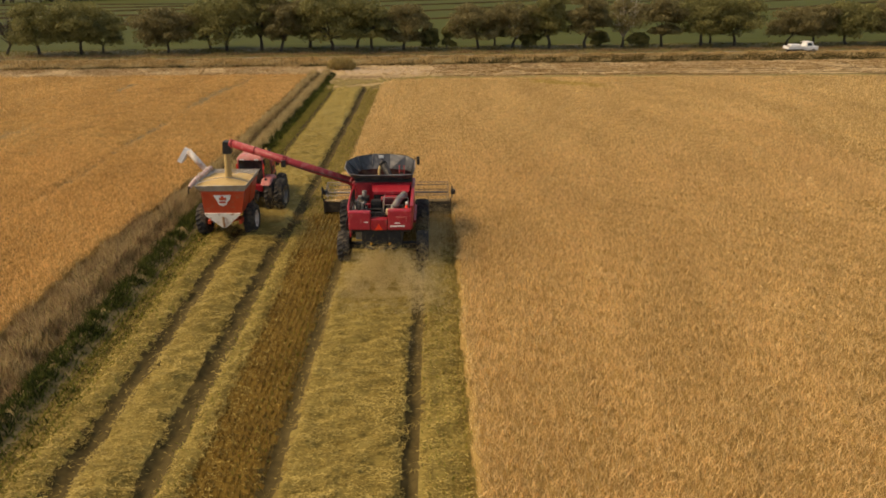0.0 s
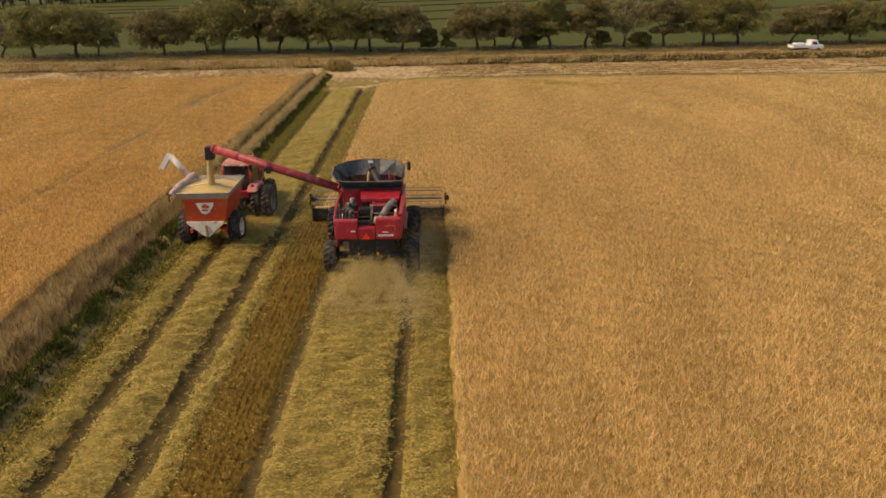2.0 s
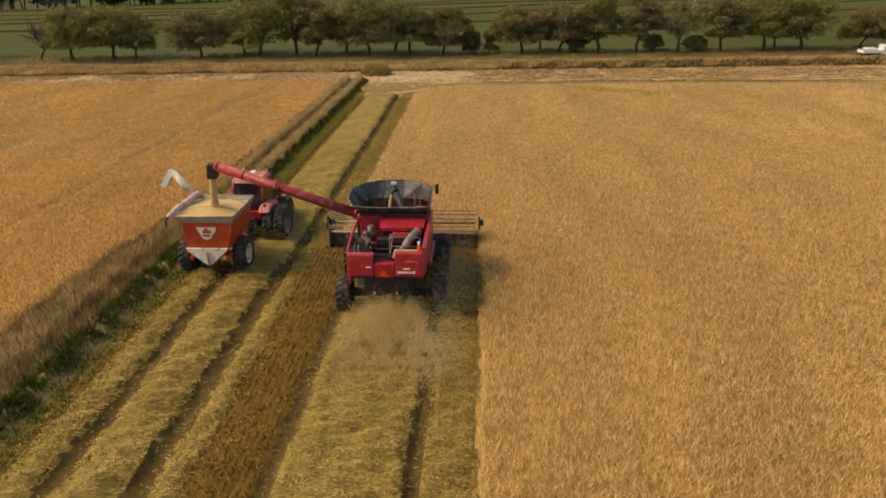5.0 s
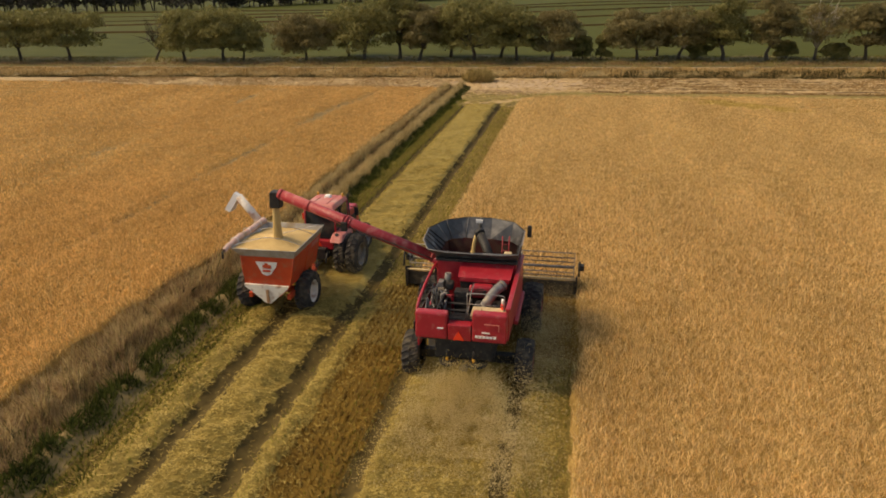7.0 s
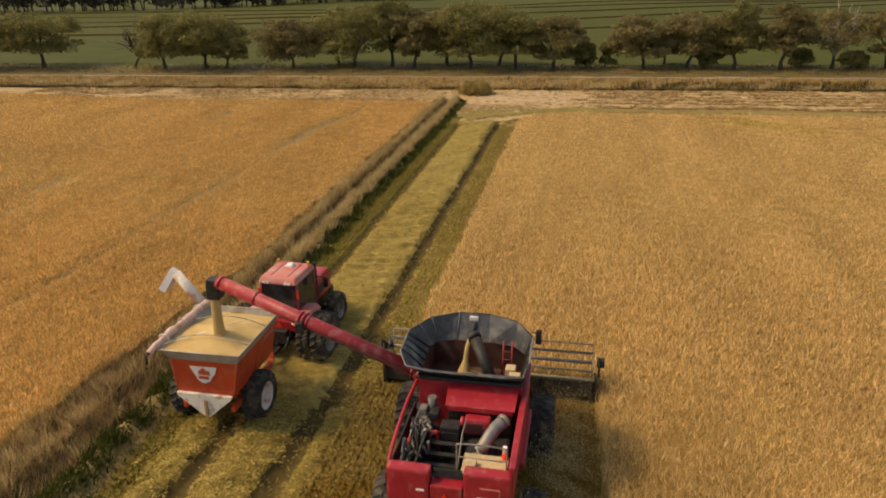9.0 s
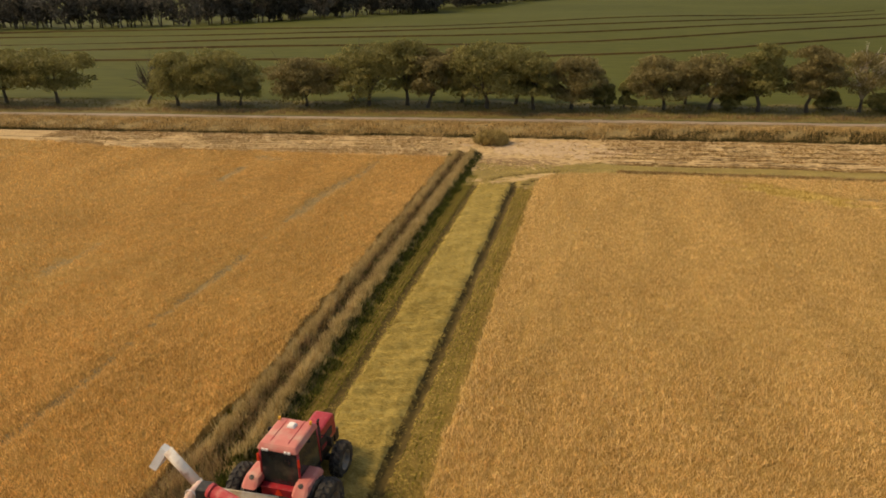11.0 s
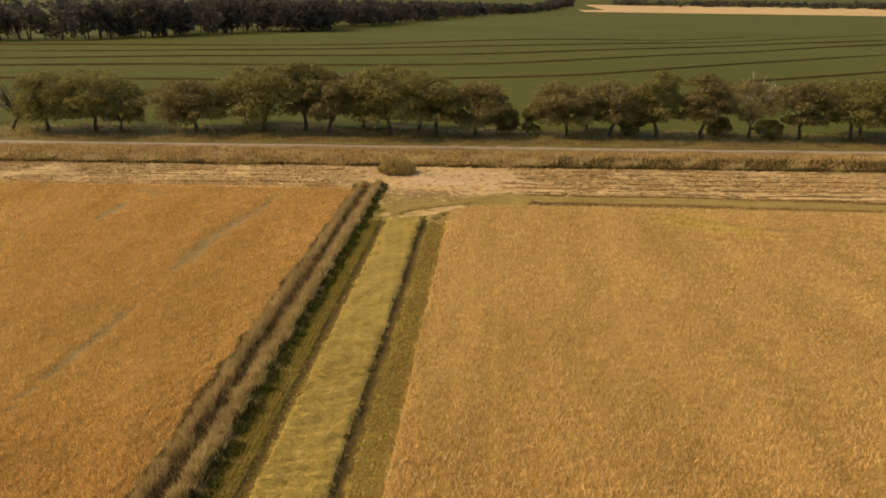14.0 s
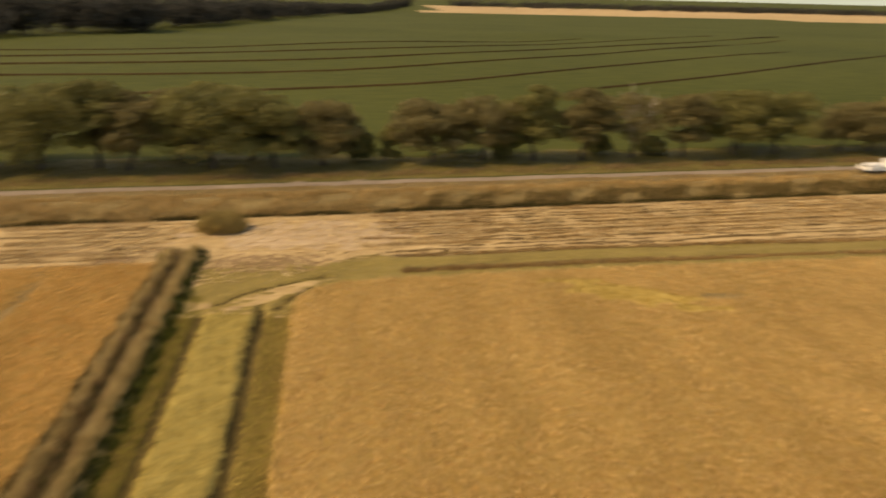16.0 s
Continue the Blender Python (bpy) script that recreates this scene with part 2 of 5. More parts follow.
    n = len(base)
    turn = rng.uniform(0, math.pi, n)
    side = np.stack([np.cos(turn), np.sin(turn), np.zeros(n)], 1) * (width / 2)[:, None]
    tip = base + np.stack([rng.normal(0, lean, n) * height, rng.normal(0, lean, n) * height, height], 1)
    if tip_shift is not None:
        tip = tip + tip_shift
    verts = np.stack([base - side, base + side, tip], 1).reshape(-1, 3)
    return verts, np.arange(3 * n).reshape(-1, 3)


def scatter(rng, x0, x1, y0, y1, per_m2):
    n = int((x1 - x0) * (y1 - y0) * per_m2)
    return rng.uniform(x0, x1, n), rng.uniform(y0, y1, n)


# ---- plan: x across the rows, y along them; the combine cuts towards +y ----
CUT_Y = 8.9          # the knife of the header
NEW_EDGE, OLD_EDGE = 0.0, -7.2
FENCE_R = -14.2      # the grassy ditch between the two crops


def fence_l(y):
    """The ditch's far lip, which draws in up the field."""
    return -17.1 - 1.3 * np.clip((16 - y) / 14, 0, 1)


def front_right(x):
    return 58.0 - 1.9 * np.exp(-np.clip(x + 7.3, -0.3, None) / 14) - 2.6 * np.exp(-np.clip(x + 7.3, -0.3, None) / 0.9)


def front_left(x):
    return 61.0 + 0.05 * np.clip(x + 18, -36, None) + 0.13 * np.clip(-52 - x, 0, 45)


def bank_y(x):
    return 73.9 + 0.068 * x


def near_line(x, y, points):
    """The distance over the plan to a bent line."""
    out = np.full(np.shape(x), 1e9)
    for (ax, ay), (bx, by) in zip(points, points[1:]):
        t = np.clip(((x - ax) * (bx - ax) + (y - ay) * (by - ay)) / ((bx - ax) ** 2 + (by - ay) ** 2), 0, 1)
        out = np.minimum(out, np.hypot(x - ax - t * (bx - ax), y - ay - t * (by - ay)))
    return out


# where the machines turned at the end of the run
TURNS = (((-12.3, 54.2), (-10.4, 56.3), (-8.4, 57.5), (-5.4, 58.7)), ((-8.4, 53.2), (-7.6, 55.1), (-6.5, 56.6)), ((-9.3, 46), (-9.5, 50), (-9.0, 52), (-9.4, 54.2)))


def bell(v, centre, wide):
    return np.exp(-((v - centre) / wide) ** 2)


def soft(v, a, b):
    """1 between a and b, with sloping edges."""
    return np.clip((v - a) / 0.4 + 0.5, 0, 1) * np.clip((b - v) / 0.4 + 0.5, 0, 1)


def ground_z(x, y):
    """The lie of the land with ruts, straw, the ditch, the road bank and the long fall beyond the green field."""
    z = 0.03 * waves(x, y, 9, 3) + 0.02 * waves(x, y, 2.3, 5)
    field = (y < 54) & (x < 1) & (x > -14)
    behind = field & (y < np.where(x < -8.3, 6.3, CUT_Y - 6))
    ahead = field & ~behind
    rough = 0.045 * waves(x * 0.3, y, 0.9, 8) + 0.035 * waves(x * 0.6, y, 0.6, 9)
    lie, x = x, np.where(field, x + 0.09 * waves(x, y, 0.9, 12) + 0.05 * waves(x, y, 0.35, 13), x)
    ruts_b = bell(x, -1.9, 0.22) + 0.7 * bell(x, -5.95, 0.25) + bell(x, -9.4, 0.3) + bell(x, -11.9, 0.3) + 0.5 * bell(x, -13.6, 0.2)
    mats_b = 0.16 * soft(x, -5.6, -2.2) + 0.13 * soft(x, -1.6, -0.3) + 0.2 * bell(x, -10.65, 0.75) + 0.14 * bell(x, -12.8, 0.5)
    mats_b = mats_b + 0.1 * soft(x, -8.9, -8.3)
    z = z + np.where(behind, mats_b + rough * (mats_b > 0.05) * 1.6 - 0.15 * np.clip(ruts_b, 0, 1), 0)
    ruts_a = bell(x, -9.15, 0.25) + 0.8 * bell(x, -12.9, 0.25)
    mats_a = 0.18 * soft(x, -12.5, -9.5) + 0.06 * (x > -8.8)
    z = z + np.where(ahead, mats_a + rough * (mats_a > 0.1) * 1.4 - 0.15 * np.clip(ruts_a, 0, 1), 0)
    x = lie
    for line in TURNS:
        gap = near_line(x, y, line)
        z = z + np.where(gap < 1.5, 0.06 * bell(gap, 0.6, 0.3) - 0.06 * bell(gap, 0, 0.3), 0) * (y > 45)
    ditch = np.where((y < 65), -0.14 * bell(x, -15.9, 0.45) + 0.30 * bell(x, -15.1, 0.5) + 0.28 * bell(x, -16.7, 0.4), 0)
    d = y - bank_y(x)
    bank = -0.45 * bell(d, 1.2, 1.2) + 0.45 * bell(d, 4.6, 1.8) - 0.1 * bell(d, 11, 2.0)
    rows = np.where((y > 59) & (d < 0) & (x > -4), 0.05 * np.sin(d * 3.4 + 0.4 * waves(x, y, 12, 4)), 0)
    fall = -np.clip(y - 230, 0, None) * 0.02 + np.clip(y - 1480, 0, None) * 0.026
    swell = np.clip((y - 100) / 150, 0, 1) * 0.8 * waves(x, y, 160, 11)
    return z + ditch + np.where(np.abs(d) < 25, bank, 0) + rows + fall + np.where(y < 500, swell, 0)


def ground_kind(x, y):
    """The material slot of a piece of ground."""
    d = y - bank_y(x)
    kind = np.full(x.shape, 6)
    front = np.where(x < -16, front_left(x), front_right(x))
    crop = (y < front) & ((x > NEW_EDGE) | ((x > OLD_EDGE) & (y > CUT_Y)) | (x < fence_l(y)))
    headland = (d < 0) & ~crop
    kind = np.where(headland, 4, kind)
    x = np.where((x > -14) & (x < -0.3) & (y < 54.5), x + 0.09 * waves(x, y, 0.9, 12) + 0.05 * waves(x, y, 0.35, 13), x)
    cut = headland & (x > FENCE_R) & (x < 0) & (y < 53.2 + 0.8 * waves(x, y, 3, 14))
    behind = y < np.where(x < -8.3, 6.3, CUT_Y - 6)
    mat = np.where(behind, ((x > -5.6) & (x < -2.2)) | (x > -1.6) | ((x > -11.5) & (x < -9.8)) | ((x > -13.4) & (x < -12.3)) | ((x > -9.0) & (x < -8.2)),
                   (x > -12.5) & (x < -9.5))
    amber = np.where(behind, (x > -8.2) & (x < -6.2), x > -3)
    track = np.where(behind, (bell(x, -1.9, 0.27) + bell(x, -5.95, 0.27) + bell(x, -9.4, 0.42) + bell(x, -11.9, 0.42)) > 0.4,
                     (bell(x, -9.15, 0.3) + bell(x, -12.9, 0.3)) > 0.4)
    kind = np.where(cut, 0, kind)
    kind = np.where(cut & mat, np.where(behind, 2, 15), kind)
    kind = np.where(cut & amber, 3, kind)
    kind = np.where(cut & track, 1, kind)
    kind = np.where((x < FENCE_R) & (x > fence_l(y)) & (y < 65), 8, kind)
    lead = y - front
    kind = np.where(headland & (x > -14) & (x < -4) & (y > 53) & (np.hypot((x + 9.5) / 5.2, (y - 57.5) / 4.6) < 1 + 0.2 * waves(x, y, 3, 15)), 11, kind)
    kind = np.where(headland & (lead > 0) & (lead < 5.8 + 0.3 * waves(x, y, 9, 6) - 0.2 * np.clip(-3 - x, 0, 9)) & (x > -9 + 0.6 * waves(x, y, 2, 16)) & (near_line(x, y, TURNS[0]) > 0.8), 11, kind)
    kind = np.where(headland & (near_line(x, y, ((-11, 53.6), (-8.7, 55.8), (-6.6, 57.5))) < 0.6 + 0.4 * waves(x, y, 1.1, 15)), 4, kind)
    kind = np.where(headland & (np.hypot((x + 6) / 9, (y - 68) / 3.4) < 1 + 0.3 * waves(x, y, 4, 7)), 12, kind)
    dug = (np.hypot((x + 10) / 4.4, (y - 61.8) / 1.7) < 1 + 0.4 * waves(x, y, 1.6, 17)) | (np.hypot((x + 21.5) / 4, (y - 64.6) / 1.7) < 1 + 0.4 * waves(x, y, 2, 18))
    kind = np.where(headland & dug & (waves(x, y, 0.9, 19) > -0.5), 13, kind)
    row = np.abs((d + 0.28 * waves(x, x * 0, 17, 56) + 0.07 * waves(x, d, 3, 37)) % 0.95 - 0.475)
    rows = (d < -0.5) & (lead > np.where(x < -16, 0.6, 5.9)) & ((x > 1.5 + 3 * waves(d, d * 0, 3, 60)) | (x < -19 + 2 * waves(d, d * 0, 3, 61)))
    kind = np.where(headland & rows & (row < np.where(x < -16, 0.10, 0.19) + 0.13 * waves(x, d, 5, 38) + 0.06 * waves(x, d, 1.3, 39)), 14, kind)
    jag = 0.12 * waves(x, y, 0.7, 20)
    for line in TURNS:
        kind = np.where(headland & (near_line(x, y, line) < 0.2 + 1.6 * jag), 1, kind)
    # dark strip painted as the shadow behind the standing crop
    kind = np.where(headland & (x > 0.5 + waves(x, y, 2, 16)) & (np.abs(lead - 2.5) < 0.4 + jag), 14, kind)
    kind = np.where(headland & (x > -0.5) & (np.abs(lead - 5.5) < 0.4 + jag), 14, kind)
    kind = np.where(crop, 5, kind)
    kind = np.where((d >= 0) & (d < 9.9), 8, kind)
    kind = np.where((d >= 9.9 + 0.15 * waves(x, y, 6, 34)) & (d < 11.6 + 0.1 * waves(x, y, 5, 35)), 7, kind)
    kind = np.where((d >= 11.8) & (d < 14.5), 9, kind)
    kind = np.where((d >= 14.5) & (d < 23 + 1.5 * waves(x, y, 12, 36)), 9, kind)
    pale = (y > 1650 - 0.15 * x) & (y < 2150) & (x > 0.12 * y)
    return np.where(pale, 10, kind)


def build_ground():
    far = np.array([3, 8, 16, 28, 45, 70, 110, 170, 260, 400, 600, 900, 1300, 1900, 2800, 4200])
    xs = np.concatenate([-19 - far[::-1], np.arange(-19, 1.6, 0.17), np.arange(1.6, 24, 0.6), np.arange(24.5, 60, 1.2), 60 + far])
    ys = np.concatenate([-80 - far[::-1][6:], np.arange(-80, -20, 4.0), np.arange(-20, 4, 0.22), np.arange(4, 30, 0.16), np.arange(30, 48, 0.3), np.arange(48, 60, 0.2), np.arange(60, 79, 0.2), np.arange(79, 100, 0.4),
                         np.arange(101, 140, 3), np.geomspace(140, 4600, 46)])
    gx, gy = np.meshgrid(xs, ys)
    gy = gy + 0.068 * np.clip(gx, -120, 120) * np.clip((gy - 46) / 20, 0, 1)
    gz = ground_z(gx, gy)
    verts = np.stack([gx, gy, gz], -1).reshape(-1, 3)
    w = len(xs)
    i = (np.arange(len(ys) - 1)[:, None] * w + np.arange(w - 1)[None]).ravel()
    faces = np.stack([i, i + 1, i + w + 1, i + w], 1)
    centre = verts[faces].mean(1)
    kind = ground_kind(centre[:, 0], centre[:, 1])
    slots = [STUBBLE_SOIL, SHADED_TRACK, STRAW_BED, AMBER_STUBBLE, HEADLAND, CROP_FLOOR, GREEN_FIELD, ROAD, VERGE, SHADE_TONED_FLOOR, PALE_FIELD, FRESH_STRAW, BARE_PATCH, BROWN_SOIL, FURROW_AND_SHADOW, OPEN_STRAW_BED]
    ob = new("ground", mesh_from("ground", verts, faces, slots, kind, True))
    return tagged(ob, "harvested stubble, gravel road and green paddocks on level ground", "ground", kind="structure")


build_ground()


# ---- standing crops ----
def thin(x, y):
    """Where wheels or wet ground left the crop sparse, 0 to 1."""
    lane = -25.35 + 0.14 * np.clip(y - 44, 0, 9) + 0.15 * waves(x * 0, y, 14, 25)
    out = bell(x, lane, 0.38 + 0.25 * (y > 40)) * np.clip(0.3 * waves(x * 0 + 3, y, 22, 26) + 0.62 + 0.5 * bell(y, 46, 6) + 0.4 * waves(x, y, 0.8, 30), 0, 1) * (y > -2)
    out = out + 0.7 * bell(x, -36 - 0.6 * (y - 58), 2.2) * bell(y, 57.5, 1.2)
    out = out + 0.8 * bell(x, -37.5 + 0.02 * y, 0.5) * np.clip(waves(x * 0 + 9, y, 18, 27) + 0.1, 0, 1)
    out = out + 0.5 * bell(x, -55 + 0.03 * y, 0.6) * np.clip(waves(x * 0 + 5, y, 16, 28), 0, 1)
    out = out + 0.9 * bell(x, 20.5, 1.6) * bell(y, 52.2, 0.5) + 0.38 * bell(x, -5.1, 0.22) * (y > 12) + 0.34 * bell(x, -3.2, 0.22) * (y > 12) + 0.25 * bell(x, 4.5, 0.2) + 0.22 * bell(x, 1.2, 0.18) + 0.2 * bell(x, 11.5, 0.2)
    return np.clip(out, 0, 1)


def crop_top(x, y, seed):
    """The unevenness of the ears, in ridges along the drill rows."""
    rows = 0.045 * waves(x, y * 0.45, 0.6, seed + 7) + 0.03 * waves(x, y * 0.6, 0.33, seed + 8)
    return 0.045 * waves(x, y, 1.9, seed) + 0.02 * waves(x, y, 14, seed + 2) + np.where(np.abs(x) < 42, rows, 0)


def greenish(x, y):
    """Patches that ripen late."""
    return (np.hypot((x - 14.5) / 4.2, (y - 52.8 + 0.5 * (x - 14.5)) / 1.6) < 1 + 0.35 * waves(x, y, 2.2, 29))


def crop(name, zones, inside, floor_x, floor_y, seed, label, top, heads):
    """A canopy sheet coloured dark as the shade between ears, with an uneven top, closed down to the ground at its
    edges, and nodding ears above it.
    """
    rng = np.random.RandomState(seed)
    gx, gy = np.meshgrid(floor_x, floor_y)
    keep = inside(gx, gy)
    # sheet sunk near by to deepen the shade between ears, raised farther up
    gz = 0.31 + 0.20 * np.clip((gy - 4) / 22, 0, 1) - 0.16 * thin(gx, gy) + crop_top(gx, gy, seed)
    w = len(floor_x)
    verts = np.stack([gx, gy, np.where(keep, gz, 0.02)], -1).reshape(-1, 3)
    i = (np.arange(len(floor_y) - 1)[:, None] * w + np.arange(w - 1)[None]).ravel()
    quads = np.stack([i, i + 1, i + w + 1, i + w], 1)
    flat = keep.ravel()
    quads = quads[flat[quads].any(1)]
    tris = np.concatenate([quads[:, [0, 1, 2]], quads[:, [0, 2, 3]]])
    mid = verts[tris].mean(1)
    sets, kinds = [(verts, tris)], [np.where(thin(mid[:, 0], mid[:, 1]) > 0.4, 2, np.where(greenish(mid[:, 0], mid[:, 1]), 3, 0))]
    for x0, x1, y0, y1, density, wide in zones:
        x, y = scatter(rng, x0, x1, y0, y1, density)
        fuzz = 0.06
        ok = inside(x + rng.normal(0, fuzz, len(x)), y + rng.normal(0, fuzz, len(x)))
        x, y = x[ok], y[ok]
        base = np.stack([x, y, 0.32 + crop_top(x, y, seed)], 1)
        base[:, 2] = base[:, 2] + 0.12 - 0.26 * thin(x, y)
        v, t = blades(rng, base, rng.uniform(0.14, 0.32, len(x)), rng.uniform(0.6, 1.3, len(x)) * wide, 0.42)
        sets.append((v, t))
        mid = v[t[:, 0]]
        kinds.append(np.where(greenish(mid[:, 0], mid[:, 1]), 3, 1))
    v, t = merge(*sets)
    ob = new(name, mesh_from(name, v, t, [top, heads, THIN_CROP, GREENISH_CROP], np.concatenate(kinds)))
    return tagged(ob, label, "crop", kind="stuff")


def in_right(x, y):
    edge = 0.12 * waves(x * 0, y, 2.2, 21)
    return ((x > NEW_EDGE + edge) | ((x > OLD_EDGE + edge) & (y > CUT_Y))) & (y < front_right(x) + 0.15 * waves(x, x * 0, 3, 22))


def in_left(x, y):
    return (x < fence_l(y) + 0.2 * waves(x * 0, y, 2.5, 23)) & (y < front_left(x) + 0.2 * waves(x, x * 0, 3, 24))


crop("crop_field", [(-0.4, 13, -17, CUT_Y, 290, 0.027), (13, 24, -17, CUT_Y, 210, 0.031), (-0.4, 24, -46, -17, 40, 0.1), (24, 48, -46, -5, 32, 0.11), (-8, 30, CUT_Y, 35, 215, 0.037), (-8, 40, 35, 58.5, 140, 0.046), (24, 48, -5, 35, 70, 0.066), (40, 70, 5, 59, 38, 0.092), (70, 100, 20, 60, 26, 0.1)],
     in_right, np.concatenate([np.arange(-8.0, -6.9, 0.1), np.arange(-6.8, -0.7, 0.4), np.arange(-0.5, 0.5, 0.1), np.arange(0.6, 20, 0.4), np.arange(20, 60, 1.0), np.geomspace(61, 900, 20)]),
     np.concatenate([np.arange(-90, -18, 4.0), np.arange(-18, 52, 0.4), np.arange(52, 60, 0.2)]), 31, "ripe golden barley standing uncut in a dense field", GAP_SHADE_CANOPY, EARS)
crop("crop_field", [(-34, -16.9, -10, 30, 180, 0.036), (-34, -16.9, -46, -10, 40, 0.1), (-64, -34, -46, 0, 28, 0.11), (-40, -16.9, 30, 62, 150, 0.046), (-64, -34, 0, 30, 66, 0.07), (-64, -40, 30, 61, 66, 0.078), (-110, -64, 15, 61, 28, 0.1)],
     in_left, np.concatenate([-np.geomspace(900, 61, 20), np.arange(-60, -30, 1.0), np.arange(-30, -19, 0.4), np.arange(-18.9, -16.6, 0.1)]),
     np.concatenate([np.arange(-90, -18, 4.0), np.arange(-18, 67, 0.4)]), 41, "ripe orange-gold barley standing uncut beyond the ditch", ORANGE_SHADE_CANOPY, ORANGE_EARS)


# ---- straw, stubble and grass ----
def litter(rng, x, y, size, thick):
    """Chopped straw: thin strips lying mostly across the rows."""
    n = len(x)
    turn = rng.normal(0, 0.8, n)
    half = np.stack([np.cos(turn), np.sin(turn), rng.normal(0, 0.18, n)], 1) * (size / 2)[:, None]
    side = np.stack([-np.sin(turn), np.cos(turn), rng.normal(0, 0.5, n)], 1) * (thick / 2)[:, None]
    mid = np.stack([x, y, ground_z(x, y) + rng.uniform(0.01, 0.10, n)], 1)
    verts = np.stack([mid - half - side, mid + half - side, mid + half + side, mid - half + side], 1).reshape(-1, 3)
    return verts, np.arange(4 * n).reshape(-1, 4)


def clumped(rng, x, y, size, seed, keep=0.0):
    ok = waves(x * 0.45, y, size, seed) + rng.normal(0, 0.5, len(x)) > keep
    return x[ok], y[ok]


def build_straw():
    rng = np.random.RandomState(51)
    sets = []
    for x0, x1, y0, y1, per in ((-5.6, -2.15, -20, 0.5, 480), (-1.6, -0.15, -20, 1.5, 300), (-11.6, -9.75, -20, 9, 480), (-13.5, -12.2, -18, 8, 320), (-14, -0.1, -20, 8, 22), (-8.9, -7.4, -20, 8, 70),
                                (-9.0, -8.2, -20, 6, 280), (-12.5, -9.5, 9, 30, 380), (-12.5, -9.5, 30, 53, 210), (-8.9, -7.4, 8, 53, 110), (-14, -12.3, 8, 53, 25), (-13.5, -4.5, 53, 61, 60), (-4.5, 20, 57.5, 61.5, 20),
                                (-13.9, -13.6, -18, 6, 180), (-12.8, -9.2, 3, 32, 50), (-5.6, -2.15, -46, -20, 90), (-1.6, -0.15, -46, -20, 70), (-11.6, -9.75, -46, -20, 90), (-13.5, -12.2, -46, -18, 80), (-9.0, -8.2, -46, -20, 80)):
        x, y = scatter(rng, x0, x1, y0, y1, per)
        x = x + 0.12 * waves(x * 0, y, 1.7, 52)
        x, y = clumped(rng, x, y, 0.8, 53, -0.75)
        sets.append(litter(rng, x, y, rng.uniform(0.05, 0.16, len(x)), rng.uniform(0.009, 0.02, len(x))))
    v, f = merge(*sets)
    tagged(new("straw", mesh_from("straw", v, f, [STRAW])), "pale chopped straw strewn in swaths on the stubble", "straw", kind="stuff")
    sets = []
    x, y = scatter(rng, -60, 80, 58, 76, 12)
    d = y - bank_y(x)
    ok = (d < 0) & (y > np.where(x < -16, front_left(x), front_right(x) + 4.5) + 0.5)
    x, y = clumped(rng, x[ok], y[ok], 6, 54, -0.4)
    sets.append(litter(rng, x, y, rng.uniform(0.2, 0.6, len(x)), rng.uniform(0.03, 0.07, len(x))))
    for k in range(9):
        x, y = scatter(rng, -70, 80, 0, 1, 30)
        d = -1.2 - 0.95 * k + 0.25 * waves(x, x * 0, 16, 56 + k) + rng.normal(0, 0.14, len(x))
        ok = (waves(x, d, 9, 57) + 0.4 * waves(x, d, 2, 58) > -0.25) & (bank_y(x) + d > np.where(x < -16, front_left(x), front_right(x) + 3.5) + 1.5) & ((x > -1) | (x < -15) | (rng.uniform(0, 1, len(x)) < 0.15))
        x, y = x[ok], (bank_y(x) + d)[ok]
        sets.append(litter(rng, x, y, rng.uniform(0.2, 0.5, len(x)), rng.uniform(0.03, 0.08, len(x))))
    v, f = merge(*sets)
    tagged(new("straw", mesh_from("straw", v, f, [PALE_STRAW])), "sun-dried straw in rows on the headland", "straw", kind="stuff")


def build_stubble():
    rng = np.random.RandomState(61)
    for name, zones, mat_, tall, label in (
            ("stubble", ((-8.35, -6.15, -20, 8.0, 190), (-2.6, -0.1, 1, 8, 110)), STUBBLE, 0.16, "short amber barley stubble standing in rows"),
            ("stubble", ((-14.5, -13.1, -20, 56, 230), (-13.1, -12.2, -20, 52, 45), (-7.2, -6.1, -20, 6, 40), (-8.9, -7.6, 8, 52, 90), (-1.6, 0, -20, 2, 60), (-9.2, -8.4, -20, 8, 40), (-8, 40, 57.3, 61.3, 14)),
             GREEN_STUBBLE, 0.13, "short greenish stubble with regrowth between the swaths")):
        sets = []
        for x0, x1, y0, y1, per in zones:
            x, y = scatter(rng, x0, x1, y0, y1, per)
            if x1 < 1:
                x = np.round(x / 0.22) * 0.22 + rng.normal(0, 0.035, len(x))
            base = np.stack([x, y, ground_z(x, y) - 0.01], 1)
            sets.append(blades(rng, base, rng.uniform(0.6, 1.4, len(x)) * tall, rng.uniform(0.02, 0.05, len(x)), 0.35))
        v, f = merge(*sets)
        tagged(new(name, mesh_from(name, v, f, [mat_])), label, "stubble", kind="stuff")
    sets = []
    for k in range(10):
        x, y = scatter(rng, -70, 80, 0, 1, 45)
        d = -0.8 - 0.95 * k + 0.25 * waves(x, x * 0, 16, 56 + k) + rng.normal(0, 0.1, len(x))
        ok = (waves(x, d, 11, 59) > -0.3) & (bank_y(x) + d > np.where(x < -16, front_left(x), front_right(x) + 4) + 1.2) & ((x > -1 + 2 * waves(d, d * 0, 2, 60)) | (x < -20))
        x, y = x[ok], (bank_y(x) + d)[ok]
        sets.append(blades(rng, np.stack([x, y, ground_z(x, y) - 0.01], 1), rng.uniform(0.12, 0.25, len(x)), rng.uniform(0.05, 0.1, len(x)), 0.4))
